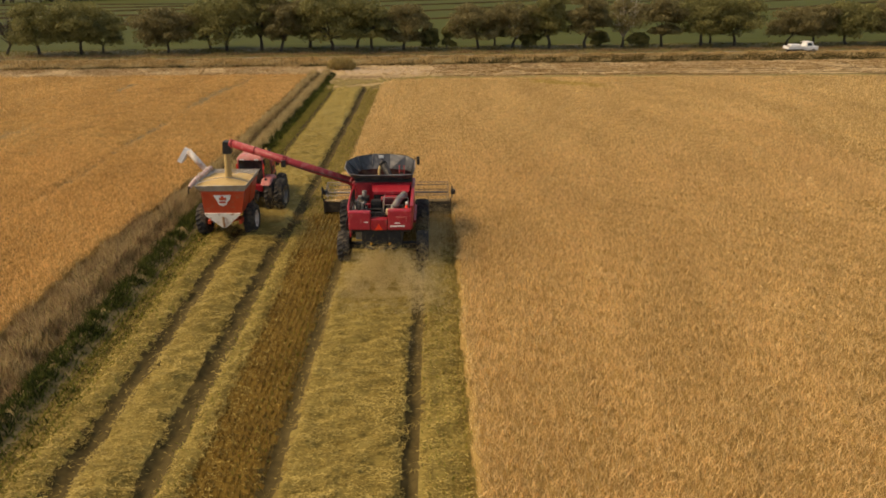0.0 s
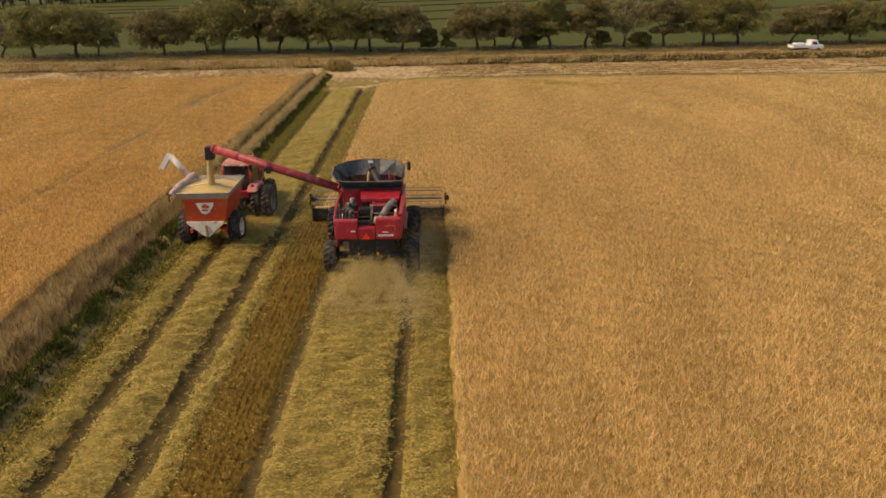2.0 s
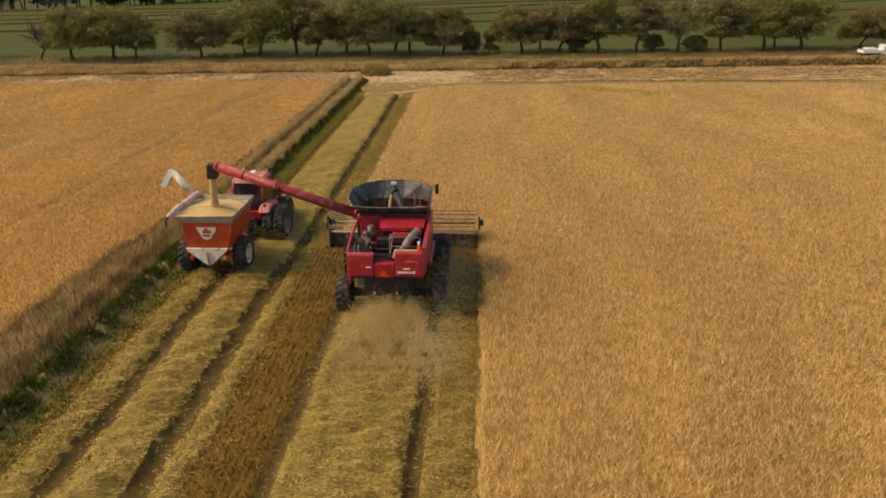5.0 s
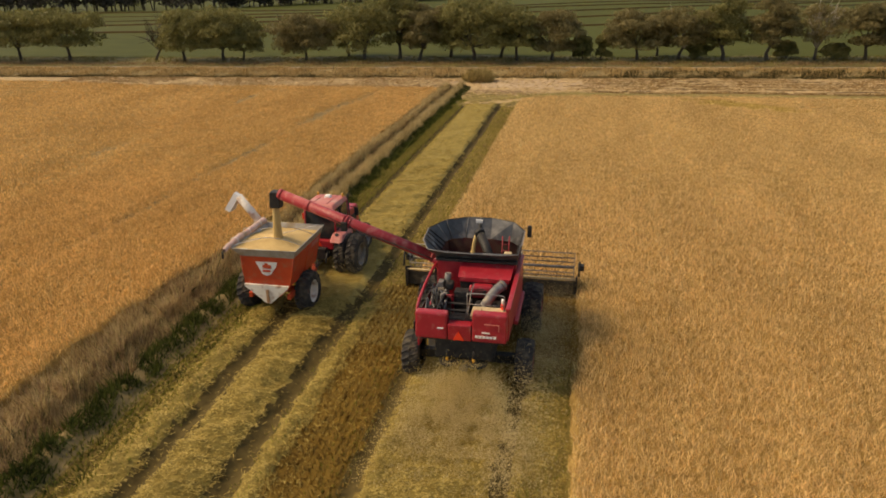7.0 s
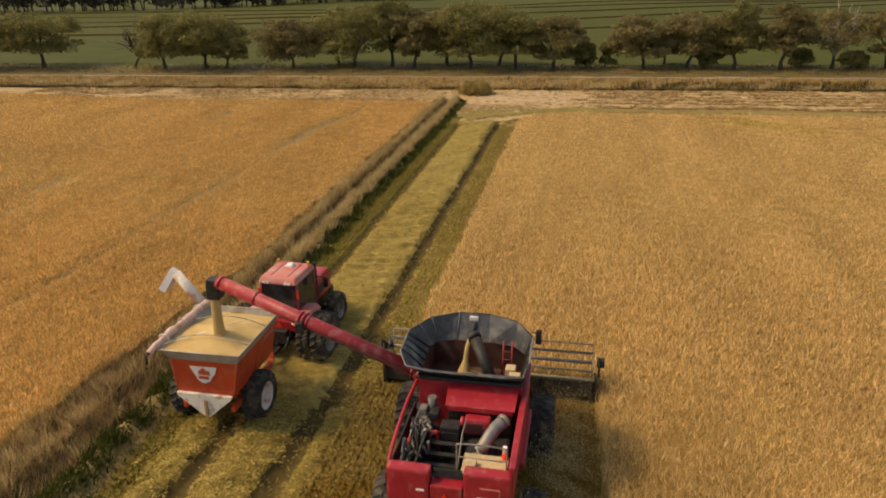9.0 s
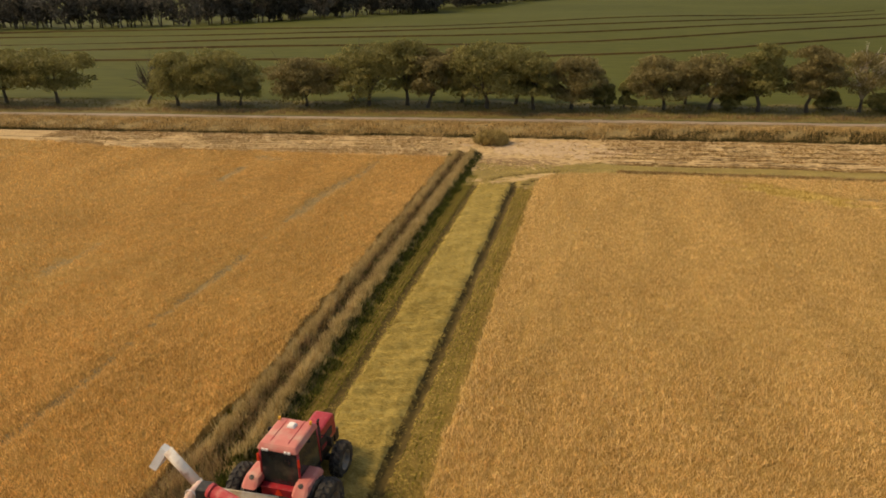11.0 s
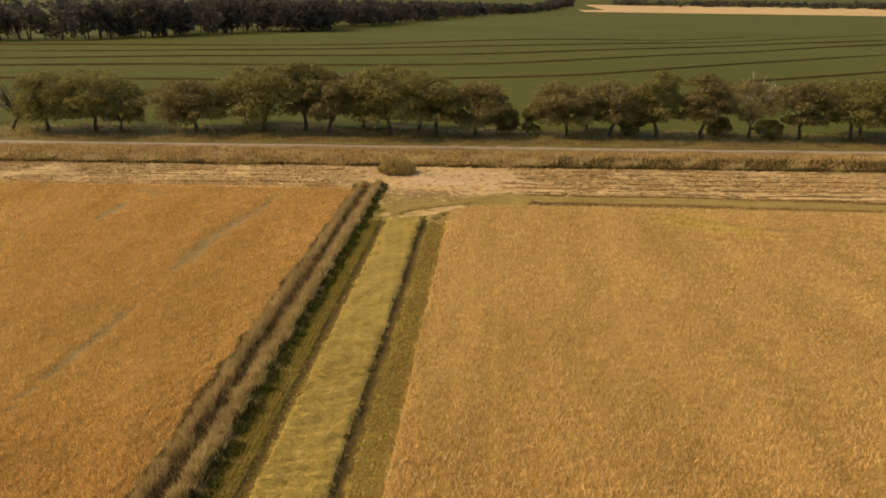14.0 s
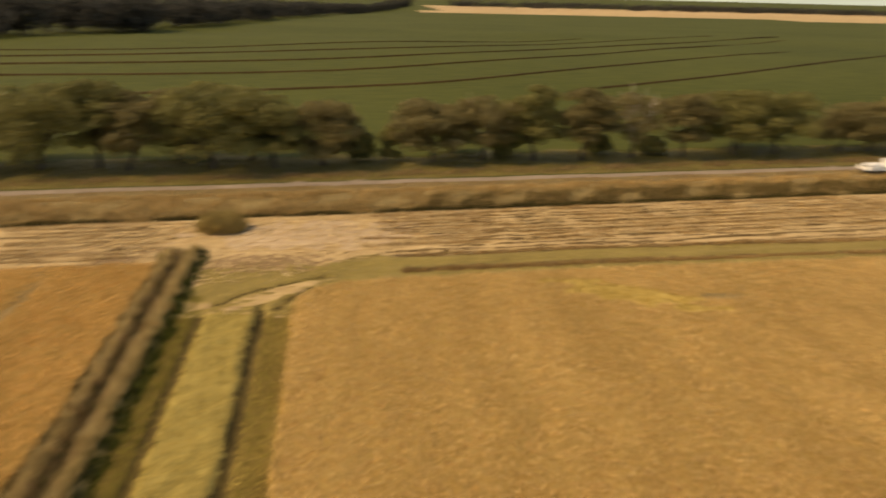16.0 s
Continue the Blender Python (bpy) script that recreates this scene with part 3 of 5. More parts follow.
    x, y = scatter(rng, -8, 45, 0, 1, 130)
    # blades at 2.3 lie along the painted crop shadow, 5.3 along the other line
    lead = np.where(rng.uniform(0, 1, len(x)) < 0.5, 2.3, 5.3) + rng.normal(0, 0.16, len(x))
    ok = (x > 0) & (waves(x, lead, 3, 62) > -0.7)
    x, y = x[ok], (front_right(x) + lead)[ok]
    sets.append(blades(rng, np.stack([x, y, ground_z(x, y) - 0.01], 1), rng.uniform(0.15, 0.3, len(x)), rng.uniform(0.05, 0.1, len(x)), 0.35))
    v, f = merge(*sets)
    tagged(new("stubble", mesh_from("stubble", v, f, [BROWN_STUBBLE])), "brown stubble standing in rows on the headland", "stubble", kind="stuff")



def build_grass():
    rng = np.random.RandomState(71)

    def grass(name, zones, mat_, label, lean=0.3):
        sets = []
        for x0, x1, y0, y1, per, tall, wide, clump in zones:
            x, y = scatter(rng, x0, x1, y0, y1, per)
            x = x + 0.18 * waves(x * 0, y, 2.4, 72)
            x, y = clumped(rng, x, y, clump, 73, -0.55)
            h = rng.uniform(0.5, 1.2, len(x)) * tall * (1 + 0.35 * waves(x, y, 1.6, 74))
            base = np.stack([x, y, ground_z(x, y) - 0.02], 1)
            sets.append(blades(rng, base, h, rng.uniform(0.5, 1.3, len(x)) * wide, lean))
        v, f = merge(*sets)
        return tagged(new(name, mesh_from(name, v, f, [mat_])), label, "grass", kind="stuff")

    grass("dry_grass", ((-15.6, -14.7, 12, 64, 400, 0.55, 0.048, 1.5), (-17.05, -16.35, 12, 64, 400, 0.52, 0.048, 1.5), (-18.4, -15.7, -16, 12, 210, 0.55, 0.042, 2.0), (-17.2, -14.6, 12, 64, 80, 0.42, 0.05, 2),
                        (-18.4, -15.7, -46, -16, 60, 0.5, 0.1, 1.5)), DRY_GRASS, "tall dry straw-coloured grass along both lips of the ditch")
    grass("seeding_weeds", ((-16.4, -15.3, 12, 64, 230, 0.42, 0.06, 2.2), (-18.2, -15.5, -16, 12, 200, 0.58, 0.045, 2.5)), MAUVE_WEED,
          "mauve-brown seeding weeds in the bed of the ditch", 0.4)
    grass("green_weeds", ((-14.95, -13.95, 12, 64, 250, 0.32, 0.06, 1.6), (-15.8, -14.6, -16, 13, 300, 0.36, 0.065, 1.6), (-14.7, -13.6, -16, 13, 50, 0.25, 0.06, 1.6), (-15.8, -14.3, -46, -16, 80, 0.3, 0.1, 1.6),
                          (-16.3, -15.5, 12, 64, 170, 0.36, 0.06, 1.5), (-17.5, -17.05, 12, 64, 140, 0.36, 0.06, 1.6), (-18.0, -16.0, -16, 12, 34, 0.48, 0.06, 1.2)), SHADED_GREEN_GRASS,
          "green weeds at the foot of the ditch bank, coloured dark for its shade", 0.5)
    n = 2600
    a, r = rng.uniform(0, 6.28, n), 1.5 * np.sqrt(rng.uniform(0, 1, n))
    x, y = -14.0 + 1.3 * r * np.cos(a), 69.6 + r * np.sin(a)
    base = np.stack([x, y, ground_z(x, y) + np.clip(1 - (r / 1.6) ** 2, 0, 1) * (0.9 + 0.5 * waves(x, y, 1.5, 76)) - 0.05], 1)
    v, f = blades(rng, base, rng.uniform(0.4, 0.9, n), rng.uniform(0.06, 0.12, n), 0.45)
    tagged(new("grass_mound", mesh_from("grass_mound", v, f, [OLIVE_GRASS])), "low mound of olive grass at the end of the ditch", "grass", kind="stuff")
    for mat_, label, zones in ((VERGE_GRASS, "tall dry golden grass on the road verge", ((-130, 110, 1.2, 6.6, 70, 0.40), (-130, 0, 0.5, 2.0, 40, 0.42))),
                               (DRAIN_GRASS, "dark green and brown growth in the roadside drain", ((-130, 110, 0.0, 0.9, 170, 0.5), (-130, 110, 0.8, 2.4, 24, 0.45), (4, 110, 0.6, 3.4, 60, 0.55), (-130, 110, 2.5, 5.5, 5, 0.5))),
                               (MAUVE_WEED, "thin brown weeds on the road shoulders", ((-130, 110, 6.2, 9.8, 30, 0.2), (-130, 110, 11.8, 13.0, 16, 0.22), (-130, 110, 12.8, 14.8, 34, 0.45), (-130, 110, 0.4, 1.8, 14, 0.5))),
                               (SHADE_TONED_GRASS, "shade-toned rough grass and litter under the roadside trees", ((-130, 110, 14.6, 23, 12, 0.32),))):
        sets = []
        for x0, x1, d0, d1, per, tall in zones:
            x, y = scatter(rng, x0, x1, d0, d1, per)
            y = y + bank_y(x)
            x, y = clumped(rng, x, y, 3.5, 75, -0.5)
            base = np.stack([x, y, ground_z(x, y) - 0.02], 1)
            sets.append(blades(rng, base, rng.uniform(0.5, 1.2, len(x)) * tall * (1 + 0.3 * waves(x, y, 5, 77)), rng.uniform(0.04, 0.11, len(x)), 0.35))
        v, f = merge(*sets)
        tagged(new("verge_grass", mesh_from("verge_grass", v, f, [mat_])), label, "grass", kind="stuff")


def motes(rng, x, y, z, size):
    """Tiny drifting flakes, one triangle each."""
    mid = np.stack([x, y, z], 1)
    return (mid[:, None] + rng.normal(0, 1, (len(x), 3, 3)) * (size / 1.6)[:, None, None]).reshape(-1, 3), np.arange(3 * len(x)).reshape(-1, 3)


def build_chaff():
    """Chopped straw thrown out behind the machine, falling in a fan, and the dust that hangs about it."""
    rng = np.random.RandomState(55)
    n = 9000
    back = rng.beta(1.3, 2.2, n) * 5.0
    x = -3.7 + rng.normal(0, 0.5, n) + rng.uniform(-1, 1, n) * (0.7 + 0.42 * back)
    y = -0.15 - back
    z = np.clip(1.25 - 0.055 * back**2 - 0.12 * back + rng.normal(0, 0.28, n) - rng.uniform(0, 1, n) ** 2 * 0.9, 0.12, None) + 0.1
    v, f = litter(rng, x, y, rng.uniform(0.02, 0.055, n), rng.uniform(0.006, 0.013, n))
    v[:, 2] = v[:, 2] + np.clip(np.repeat(z - (ground_z(x, y) + 0.05), 4), 0, None)
    tagged(new("chaff", mesh_from("chaff", v, f, [CHAFF])), "olive-yellow chopped straw thrown out behind the combine", "chaff", kind="stuff")
    n = 125000
    back = rng.beta(1.2, 2.0, n) * 5.2
    x = -3.7 + rng.normal(0, 0.35, n) + rng.uniform(-1, 1, n) * (0.75 + 0.40 * back) + 0.16 * back
    y = 0.1 - back
    z = 0.15 + np.clip(1.25 - 0.05 * back**2 - 0.1 * back, 0.1, None) * rng.beta(1.6, 1.3, n)
    ok = waves(x, y + z, 1.1, 63) + 0.7 * waves(x, y, 0.45, 64) + rng.normal(0, 0.5, n) > -0.5
    sets = [motes(rng, x[ok], y[ok], z[ok], rng.uniform(0.012, 0.024, ok.sum()))]
    for n, cx, sx, y0, y1, high, big in ((36000, -1.5, 0.5, -4.5, 5.5, 1.7, 0.018), (20000, -0.9, 0.55, 1.0, 8.2, 1.3, 0.016), (6000, 0.6, 0.7, 5.0, 9.5, 1.4, 0.009), (8000, -1.6, 0.7, -10, -4, 1.3, 0.009), (14000, -10.4, 0.7, 6.0, 11, 1.5, 0.011)):
        x, y = cx + rng.normal(0, sx, n), rng.uniform(y0, y1, n)
        z = 0.1 + high * rng.beta(1.1, 2.2, n)
        ok = waves(x, y + z, 1.5, 65) + rng.normal(0, 0.5, n) > -0.4
        sets.append(motes(rng, x[ok], y[ok], z[ok], rng.uniform(0.6, 1.3, ok.sum()) * big))
    v, f = merge(*sets)
    tagged(new("dust", mesh_from("dust", v, f, [DUST_MOTES])), "pale straw dust hanging behind and beside the combine", "dust", kind="stuff")


build_straw()
build_chaff()
build_stubble()
build_grass()


# ---- trees ----
def part(name, bm, material, parent, label=""):
    """Links a bmesh as one mesh object under a thing or a part."""
    me = bpy.data.meshes.new(name)
    bm.to_mesh(me)
    bm.free()
    me.materials.append(material)
    ob = new(name, me)
    ob.parent = parent
    return tagged(ob, label)


def thing(name, place, label, category, group="", turn=0.0):
    ob = new(name)
    ob.empty_display_size = 0.3
    ob.matrix_world = pose(*place, 0, 0, turn)
    return tagged(ob, label, category, group)


def limb(bm, points, radii, sides=6):
    """A tapered, bent branch through the points."""
    rings = []
    for k, (p, r) in enumerate(zip(points, radii)):
        p = Vector(p)
        along = (Vector(points[min(k + 1, len(points) - 1)]) - Vector(points[max(k - 1, 0)])).normalized()
        side = along.orthogonal().normalized()
        other = along.cross(side)
        rings.append([bm.verts.new(p + (side * math.cos(a) + other * math.sin(a)) * r) for a in (2 * math.pi * s / sides for s in range(sides))])
    for a, b in zip(rings, rings[1:]):
        for s in range(sides):
            bm.faces.new((a[s], a[(s + 1) % sides], b[(s + 1) % sides], b[s]))
    bm.faces.new(rings[-1])


def leaf_cloud(rng, centres, radii, count, size, spread=0.15, under=-1.0, shape=(1, 1, 0.7)):
    """Many small leaf sprays over uneven clumps that droop a little; under: how far they reach below each clump."""
    # each spray lies roughly in its clump's surface, so that the clumps read as lobes
    which = rng.choice(len(centres), count, p=radii**2 / (radii**2).sum())
    way = rng.normal(0, 1, (count, 3))
    way /= np.linalg.norm(way, axis=1)[:, None]
    way[:, 2] = np.where(way[:, 2] < under, -way[:, 2], way[:, 2])
    r = radii[which] * np.abs(rng.normal(0.88, spread, count))
    mid = centres[which] + way * r[:, None] * np.array(shape)
    face = way + rng.normal(0, 0.35, (count, 3))
    face /= np.linalg.norm(face, axis=1)[:, None]
    a, b, c = (rng.normal(0, 1, (count, 3)) for _ in range(3))
    a, b, c = (q - face * (q * face).sum(1)[:, None] * 0.8 for q in (a, b, c))
    s = (size * rng.uniform(0.5, 1.5, count))[:, None]
    a, b, c = (q / np.linalg.norm(q, axis=1)[:, None] * s for q in (a, b, c + np.array([0, 0, -0.4])))
    verts = np.stack([mid + a, mid + b * 0.6, mid + c], 1).reshape(-1, 3)
    return verts, np.arange(3 * count).reshape(-1, 3)


def tree(x, y, tall, wide, seed, leaves, bark, label, bare=0.0, foot=0.36):
    """A gum tree: a leaning forked trunk, bent limbs and a domed crown of separate leafy clumps; foot: where its crown begins."""
    rng = np.random.RandomState(seed)
    ob = thing("tree", (x, y, float(ground_z(np.float64(x), np.float64(y))) - 0.05), label, "tree", "roadside trees")
    bm = bmesh.new()
    fork = tall * rng.uniform(0.2, 0.28)
    lean = rng.normal(0, 0.35, 2)
    limb(bm, [(0, 0, 0), (lean[0] * 0.4 + 0.012 * tall * rng.normal(), lean[1] * 0.4, fork * 0.5), (lean[0], lean[1], fork)], [0.034 * tall, 0.026 * tall, 0.021 * tall], 8)
    centres, radii = [], []
    for k in range(int(17 + 2.8 * wide)):
        a, up = rng.uniform(0, 2 * math.pi), rng.uniform(-1.0, 1.0)
        flat = math.sqrt(1 - abs(up) ** 2.6 * (0.92 if up > 0 else 0.6)) * rng.uniform(0.5, 1.08)
        mid_z, half = tall * (foot + 0.88) / 2, tall * (1.06 - foot) / 2
        r = min(max(wide * rng.uniform(0.085, 0.17), 0.55), 1.6)
        reach = max(wide / 2 - r * 0.8, 0.3)
        centres.append((lean[0] + reach * flat * math.cos(a), lean[1] + reach * flat * math.sin(a), mid_z + (half - r * 0.6) * up * rng.uniform(0.75, 1.0)))
        radii.append(r)
    boughs = bmesh.new() if bark is PALE_BARK else bm
    limbs = 9 + (10 if bare > 0.5 else 0)
    for k in range(limbs):
        end = np.array(centres[k % len(centres)]) + rng.normal(0, 0.15, 3)
        mid = (np.array((lean[0], lean[1], fork)) + end) / 2 + rng.normal(0, 0.035 * wide, 3) * np.array((1, 1, 0.4)) + np.array((0, 0, 0.05 * tall))
        limb(boughs, [(lean[0], lean[1], fork * 0.93), tuple(mid), tuple(end)], [0.014 * tall, 0.0085 * tall, 0.003 * tall], 5)
        for q in range(3 if bare > 0.5 else 1):
            twig = end + rng.normal(0, 0.09 * wide, 3) + np.array((0, 0, 0.06 * tall))
            limb(boughs, [tuple(mid), tuple((mid + twig) / 2 + rng.normal(0, 0.1, 3)), tuple(twig)], [0.007 * tall, 0.005 * tall, 0.002 * tall], 4)
    if boughs is not bm:
        tagged(part("boughs", boughs, PALE_BARK, ob, "bare pale grey boughs"), kind="stuff")
    part("trunk", bm, BARK, ob, "dark forked trunk")
    if bare < 1:
        centres.append((lean[0], lean[1], tall * (foot + 0.9) / 2))
        radii.append(wide * 0.27)
        v, f = leaf_cloud(rng, np.array(centres), np.array(radii), int((1 - bare) * (4000 + 1500 * wide)), 0.22, 0.15, -0.55, (1.2, 1.2, 0.6))
        crown = new("crown", mesh_from("crown", v, f, [leaves]))
        crown.parent = ob
    return ob


OLIVE, RUSSET = "olive-green gum tree with an open uneven crown beside the road", "browning gum tree with thin foliage beside the road"
# x, y, height, width, browning, crown foot
TREES = ((-104, 84.5, 8.8, 11, 0, 0.3), (-94, 85.5, 8.6, 10, 0, 0.3), (-85, 86, 9.0, 10.5, 0, 0.3), (-64.8, 87.2, 8.2, 8, 0, 0.26), (-58.4, 88, 8.8, 9.5, 0, 0.3), (-55.2, 88.6, 6.4, 7.5, 0, 0.3),
         (-44.8, 89.2, 7.4, 9.4, 1, 0.24), (-35.6, 90.8, 9.4, 10.5, 0, 0.22), (-30.0, 91.8, 9.6, 7.6, 0, 0.3), (-26.6, 90.6, 8.4, 6.4, 1, 0.3), (-18.0, 90.8, 9.5, 12.5, 0, 0.22),
         (-11.4, 91, 8.2, 6.6, 0, 0.36), (-6.2, 92, 7.9, 7.4, 1, 0.25), (6.4, 93.2, 7.4, 7.8, 1, 0.28), (12.4, 94, 8.2, 7.6, 1, 0.26), (18.6, 93.4, 9.2, 7, 0, 0.3), (24.7, 93.4, 9.0, 6.4, 1, 0.36),
         (38.3, 94.8, 8.2, 6.6, 1, 0.34), (45.4, 95.6, 8.8, 9, 0, 0.3), (51.5, 96, 8.4, 9, 0, 0.26), (61, 96.8, 6.6, 8, 1, 0.26), (66, 97.4, 7.2, 7, 1, 0.3), (72, 97.6, 7.8, 9, 0, 0.28),
         (80, 98.4, 7.8, 9.5, 1, 0.3), (89, 99, 8.0, 9.5, 0, 0.3), (99, 99.5, 7.8, 9.5, 1, 0.3))
for k, (tx, ty, tall, wide, brown, foot) in enumerate(TREES):
    tree(tx, ty, tall * 1.04, wide * 1.2, 100 + k, BROWN_LEAVES if brown else LEAVES, PALE_BARK if k == 14 else BARK, RUSSET if brown else OLIVE, 0.25 if k == 14 else 0.0, foot - 0.07)
tree(31.4, 94.6, 8.4, 9.0, 201, BROWN_LEAVES, PALE_BARK, "half-dead pale gum tree with bare branches above its leaves", 0.62, 0.3)
tree(-70.5, 88.0, 7.0, 8.0, 202, BROWN_LEAVES, BARK, "dead leafless tree beside the road", 1.0)
for k, (tx, ty, tall, wide, brown) in enumerate(((-39.5, 95, 7.2, 7, 0), (-22.5, 95.5, 8.8, 8, 1), (-14.4, 95, 8.4, 6.5, 0), (9.6, 98, 6.6, 6, 1), (48.5, 99.5, 7.4, 7, 1))):
    tree(tx, ty, tall, wide, 140 + k, BROWN_LEAVES if brown else LEAVES, BARK, RUSSET if brown else OLIVE, 0.0, 0.25)
for k, (tx, ty, tall, wide) in enumerate(((-1.6, 94, 3.9, 3.4), (1.0, 94.6, 4.3, 2.6), (15.4, 96, 2.6, 3.6), (28.2, 97, 2.8, 3.6), (34.8, 97.4, 2.4, 4))):
    tree(tx, ty, tall, wide, 203 + k, LEAVES, BARK, "low dark green shrub among the gum trees", 0.0, 0.1)


# ---- far paddock: contour banks and woods ----
def ribbon(points, wide, tall):
    pts = np.array(points, float)
    t = np.linspace(0, len(pts) - 1, 60)
    k = np.arange(len(pts))
    x, y = np.interp(t, k, pts[:, 0]), np.interp(t, k, pts[:, 1])
    for _ in range(6):
        x[1:-1], y[1:-1] = (x[:-2] + x[1:-1] + x[2:]) / 3, (y[:-2] + y[1:-1] + y[2:]) / 3
    z = ground_z(x, y)
    rows = []
    for off, up in ((-wide, -0.4), (-wide * 0.4, tall), (wide * 0.4, tall), (wide, -0.4)):
        rows.append(np.stack([x, y + off, z + up], 1))
    verts = np.concatenate(rows)
    n = len(x)
    i = (np.arange(3)[:, None] * n + np.arange(n - 1)[None]).ravel()
    return verts, np.stack([i, i + 1, i + n + 1, i + n], 1)


BANKS = (((-240, 118), (-95, 142), (-43, 151), (14, 163), (43, 184), (81, 215), (126, 252), (200, 310)), ((-260, 135), (-111, 166), (-51, 179), (3, 192), (54, 228), (166, 328), (240, 390)),
         ((-270, 150), (-123, 185), (-57, 201), (4, 222), (65, 271), (189, 373), (260, 430)), ((-280, 172), (-137, 206), (-63, 226), (25, 268), (111, 353), (226, 442)),
         ((-250, 195), (-151, 227), (-88, 247), (30, 316), (124, 392)), ((50, 158), (68, 169), (91, 184), (150, 226), (220, 280)))
for pts in BANKS:
    v, f = ribbon(pts, 0.7, 0.35)
    tagged(new("contour_bank", mesh_from("contour_bank", v, f, [BANK_SOIL], smooth=True)), "low dark soil bank curving across the green paddock", "bank",
           "contour banks of the paddock", "structure")


def build_woods():
    rng = np.random.RandomState(81)
    sets, trunks = [], bmesh.new()
    line = np.array([(-330, 190), (-240, 212), (-165, 246), (-125, 300), (-100, 360), (-78, 500), (-60, 700), (-20, 1000), (60, 1400), (190, 2000)])
    t = np.concatenate([rng.uniform(0, len(line) - 1.001, 400), rng.uniform(4, len(line) - 1.001, 220)])
    k = t.astype(int)
    p = line[k] + (line[k + 1] - line[k]) * (t - k)[:, None]
    back = np.abs(rng.normal(0, 22, len(p)))
    p = p + np.stack([-back * 0.7, back], 1)
    more = np.stack([rng.uniform(330, 1900, 190), rng.uniform(2000, 2200, 190)], 1)
    for (x, y), deep in [*((q, 0) for q in p), *((q, 1) for q in more)]:
        z = float(ground_z(np.float64(x), np.float64(y)))
        tall = rng.uniform(14, 18.5) * (1 - deep * 0.1)
        n = 9
        centres = np.stack([x + rng.normal(0, 2.2 + 9 * deep, n), y + rng.normal(0, 2, n), z + tall * rng.uniform(0.2, 0.85, n)], 1)
        sets.append(leaf_cloud(rng, centres, rng.uniform(1.8, 3.2, n) * (1 + deep), 230 if y < 420 else 130, 1.0 + y / 800))
        if y < 420:
            limb(trunks, [(x, y, z - 0.3), (x + rng.normal(0, 0.4), y, z + tall * 0.35), (x + rng.normal(0, 0.8), y, z + tall * 0.7)], [0.3, 0.22, 0.1], 5)
    v, f = merge(*sets)
    ob = tagged(new("woodland", mesh_from("woodland", v, f, [HAZED_WOOD_LEAVES])), "dark distant woodland along the far edge of the paddock", "woodland", kind="stuff")
    tagged(part("trunks", trunks, BARK, ob), kind="stuff")


build_woods()


# ---- machine paint and metal ----
RED = shader("red_paint", (0.30, 0.012, 0.022), (0.40, 0.020, 0.032), 2.5, 0.5, rough=0.38, spec=0.5, dirt=(0.36, 0.10, 0.09), dirt_amount=0.2, dirt_scale=5)
TANK_RED = shader("dusty_tank_red", (0.055, 0.018, 0.017), (0.12, 0.035, 0.032), 2.5, 0.8, rough=0.7, dirt=(0.11, 0.075, 0.055), dirt_amount=0.6, dirt_scale=1.6)
FADED_RED = shader("faded_red_paint", (0.46, 0.12, 0.105), (0.58, 0.22, 0.185), 2.0, 0.6, rough=0.55, dirt=(0.50, 0.30, 0.24), dirt_amount=0.35, dirt_scale=1.8)
AUGER_RED = shader("auger_red_paint", (0.28, 0.022, 0.032), (0.37, 0.045, 0.052), 2.0, 0.6, rough=0.45, dirt=(0.42, 0.16, 0.14), dirt_amount=0.3, dirt_scale=4)
CART_RED = shader("orange_red_paint", (0.46, 0.050, 0.016), (0.58, 0.085, 0.030), 2.5, 0.6, rough=0.5, dirt=(0.40, 0.12, 0.06), dirt_amount=0.22, dirt_scale=4.0)
BLACK_STEEL = shader("black_steel", (0.012, 0.012, 0.013), (0.04, 0.037, 0.034), 6, 1.0, rough=0.55, dirt=(0.12, 0.10, 0.07), dirt_amount=0.08, dirt_scale=9)
GREY_STEEL = shader("grey_steel", (0.16, 0.155, 0.15), (0.32, 0.30, 0.28), 5, 1.0, rough=0.5, metal=0.4, dirt=DUST, dirt_amount=0.3, dirt_scale=3)
GALVANISED = shader("galvanised_sheet", (0.33, 0.30, 0.26), (0.48, 0.45, 0.40), 5, 1.0, rough=0.5, metal=0.25, dirt=DUST, dirt_amount=0.35, dirt_scale=2)
TARP = shader("dark_tank_tarp", (0.032, 0.033, 0.036), (0.085, 0.086, 0.09), 4, 1.2, rough=0.42, spec=0.5, bump=0.02, dirt=(0.20, 0.185, 0.17), dirt_amount=0.38, dirt_scale=2.5)
RUBBER = shader("dusty_rubber", (0.018, 0.017, 0.017), (0.05, 0.046, 0.042), 6, 1.0, rough=0.85, dirt=(0.13, 0.105, 0.07), dirt_amount=0.38, dirt_scale=3)
WHITE_RUST = shader("chipped_white_paint", (0.70, 0.63, 0.53), (0.84, 0.78, 0.69), 4, 1.0, rough=0.55, dirt=(0.34, 0.17, 0.09), dirt_amount=0.3, dirt_scale=3.4)
WHITE = shader("white_paint", (0.68, 0.66, 0.62), (0.82, 0.80, 0.77), 4, 1.0, rough=0.4)
PINK_TARP = shader("sun_bleached_tarp", (0.50, 0.30, 0.25), (0.70, 0.51, 0.44), 4, 1.0, rough=0.7, bump=0.03, dirt=DUST, dirt_amount=0.3)
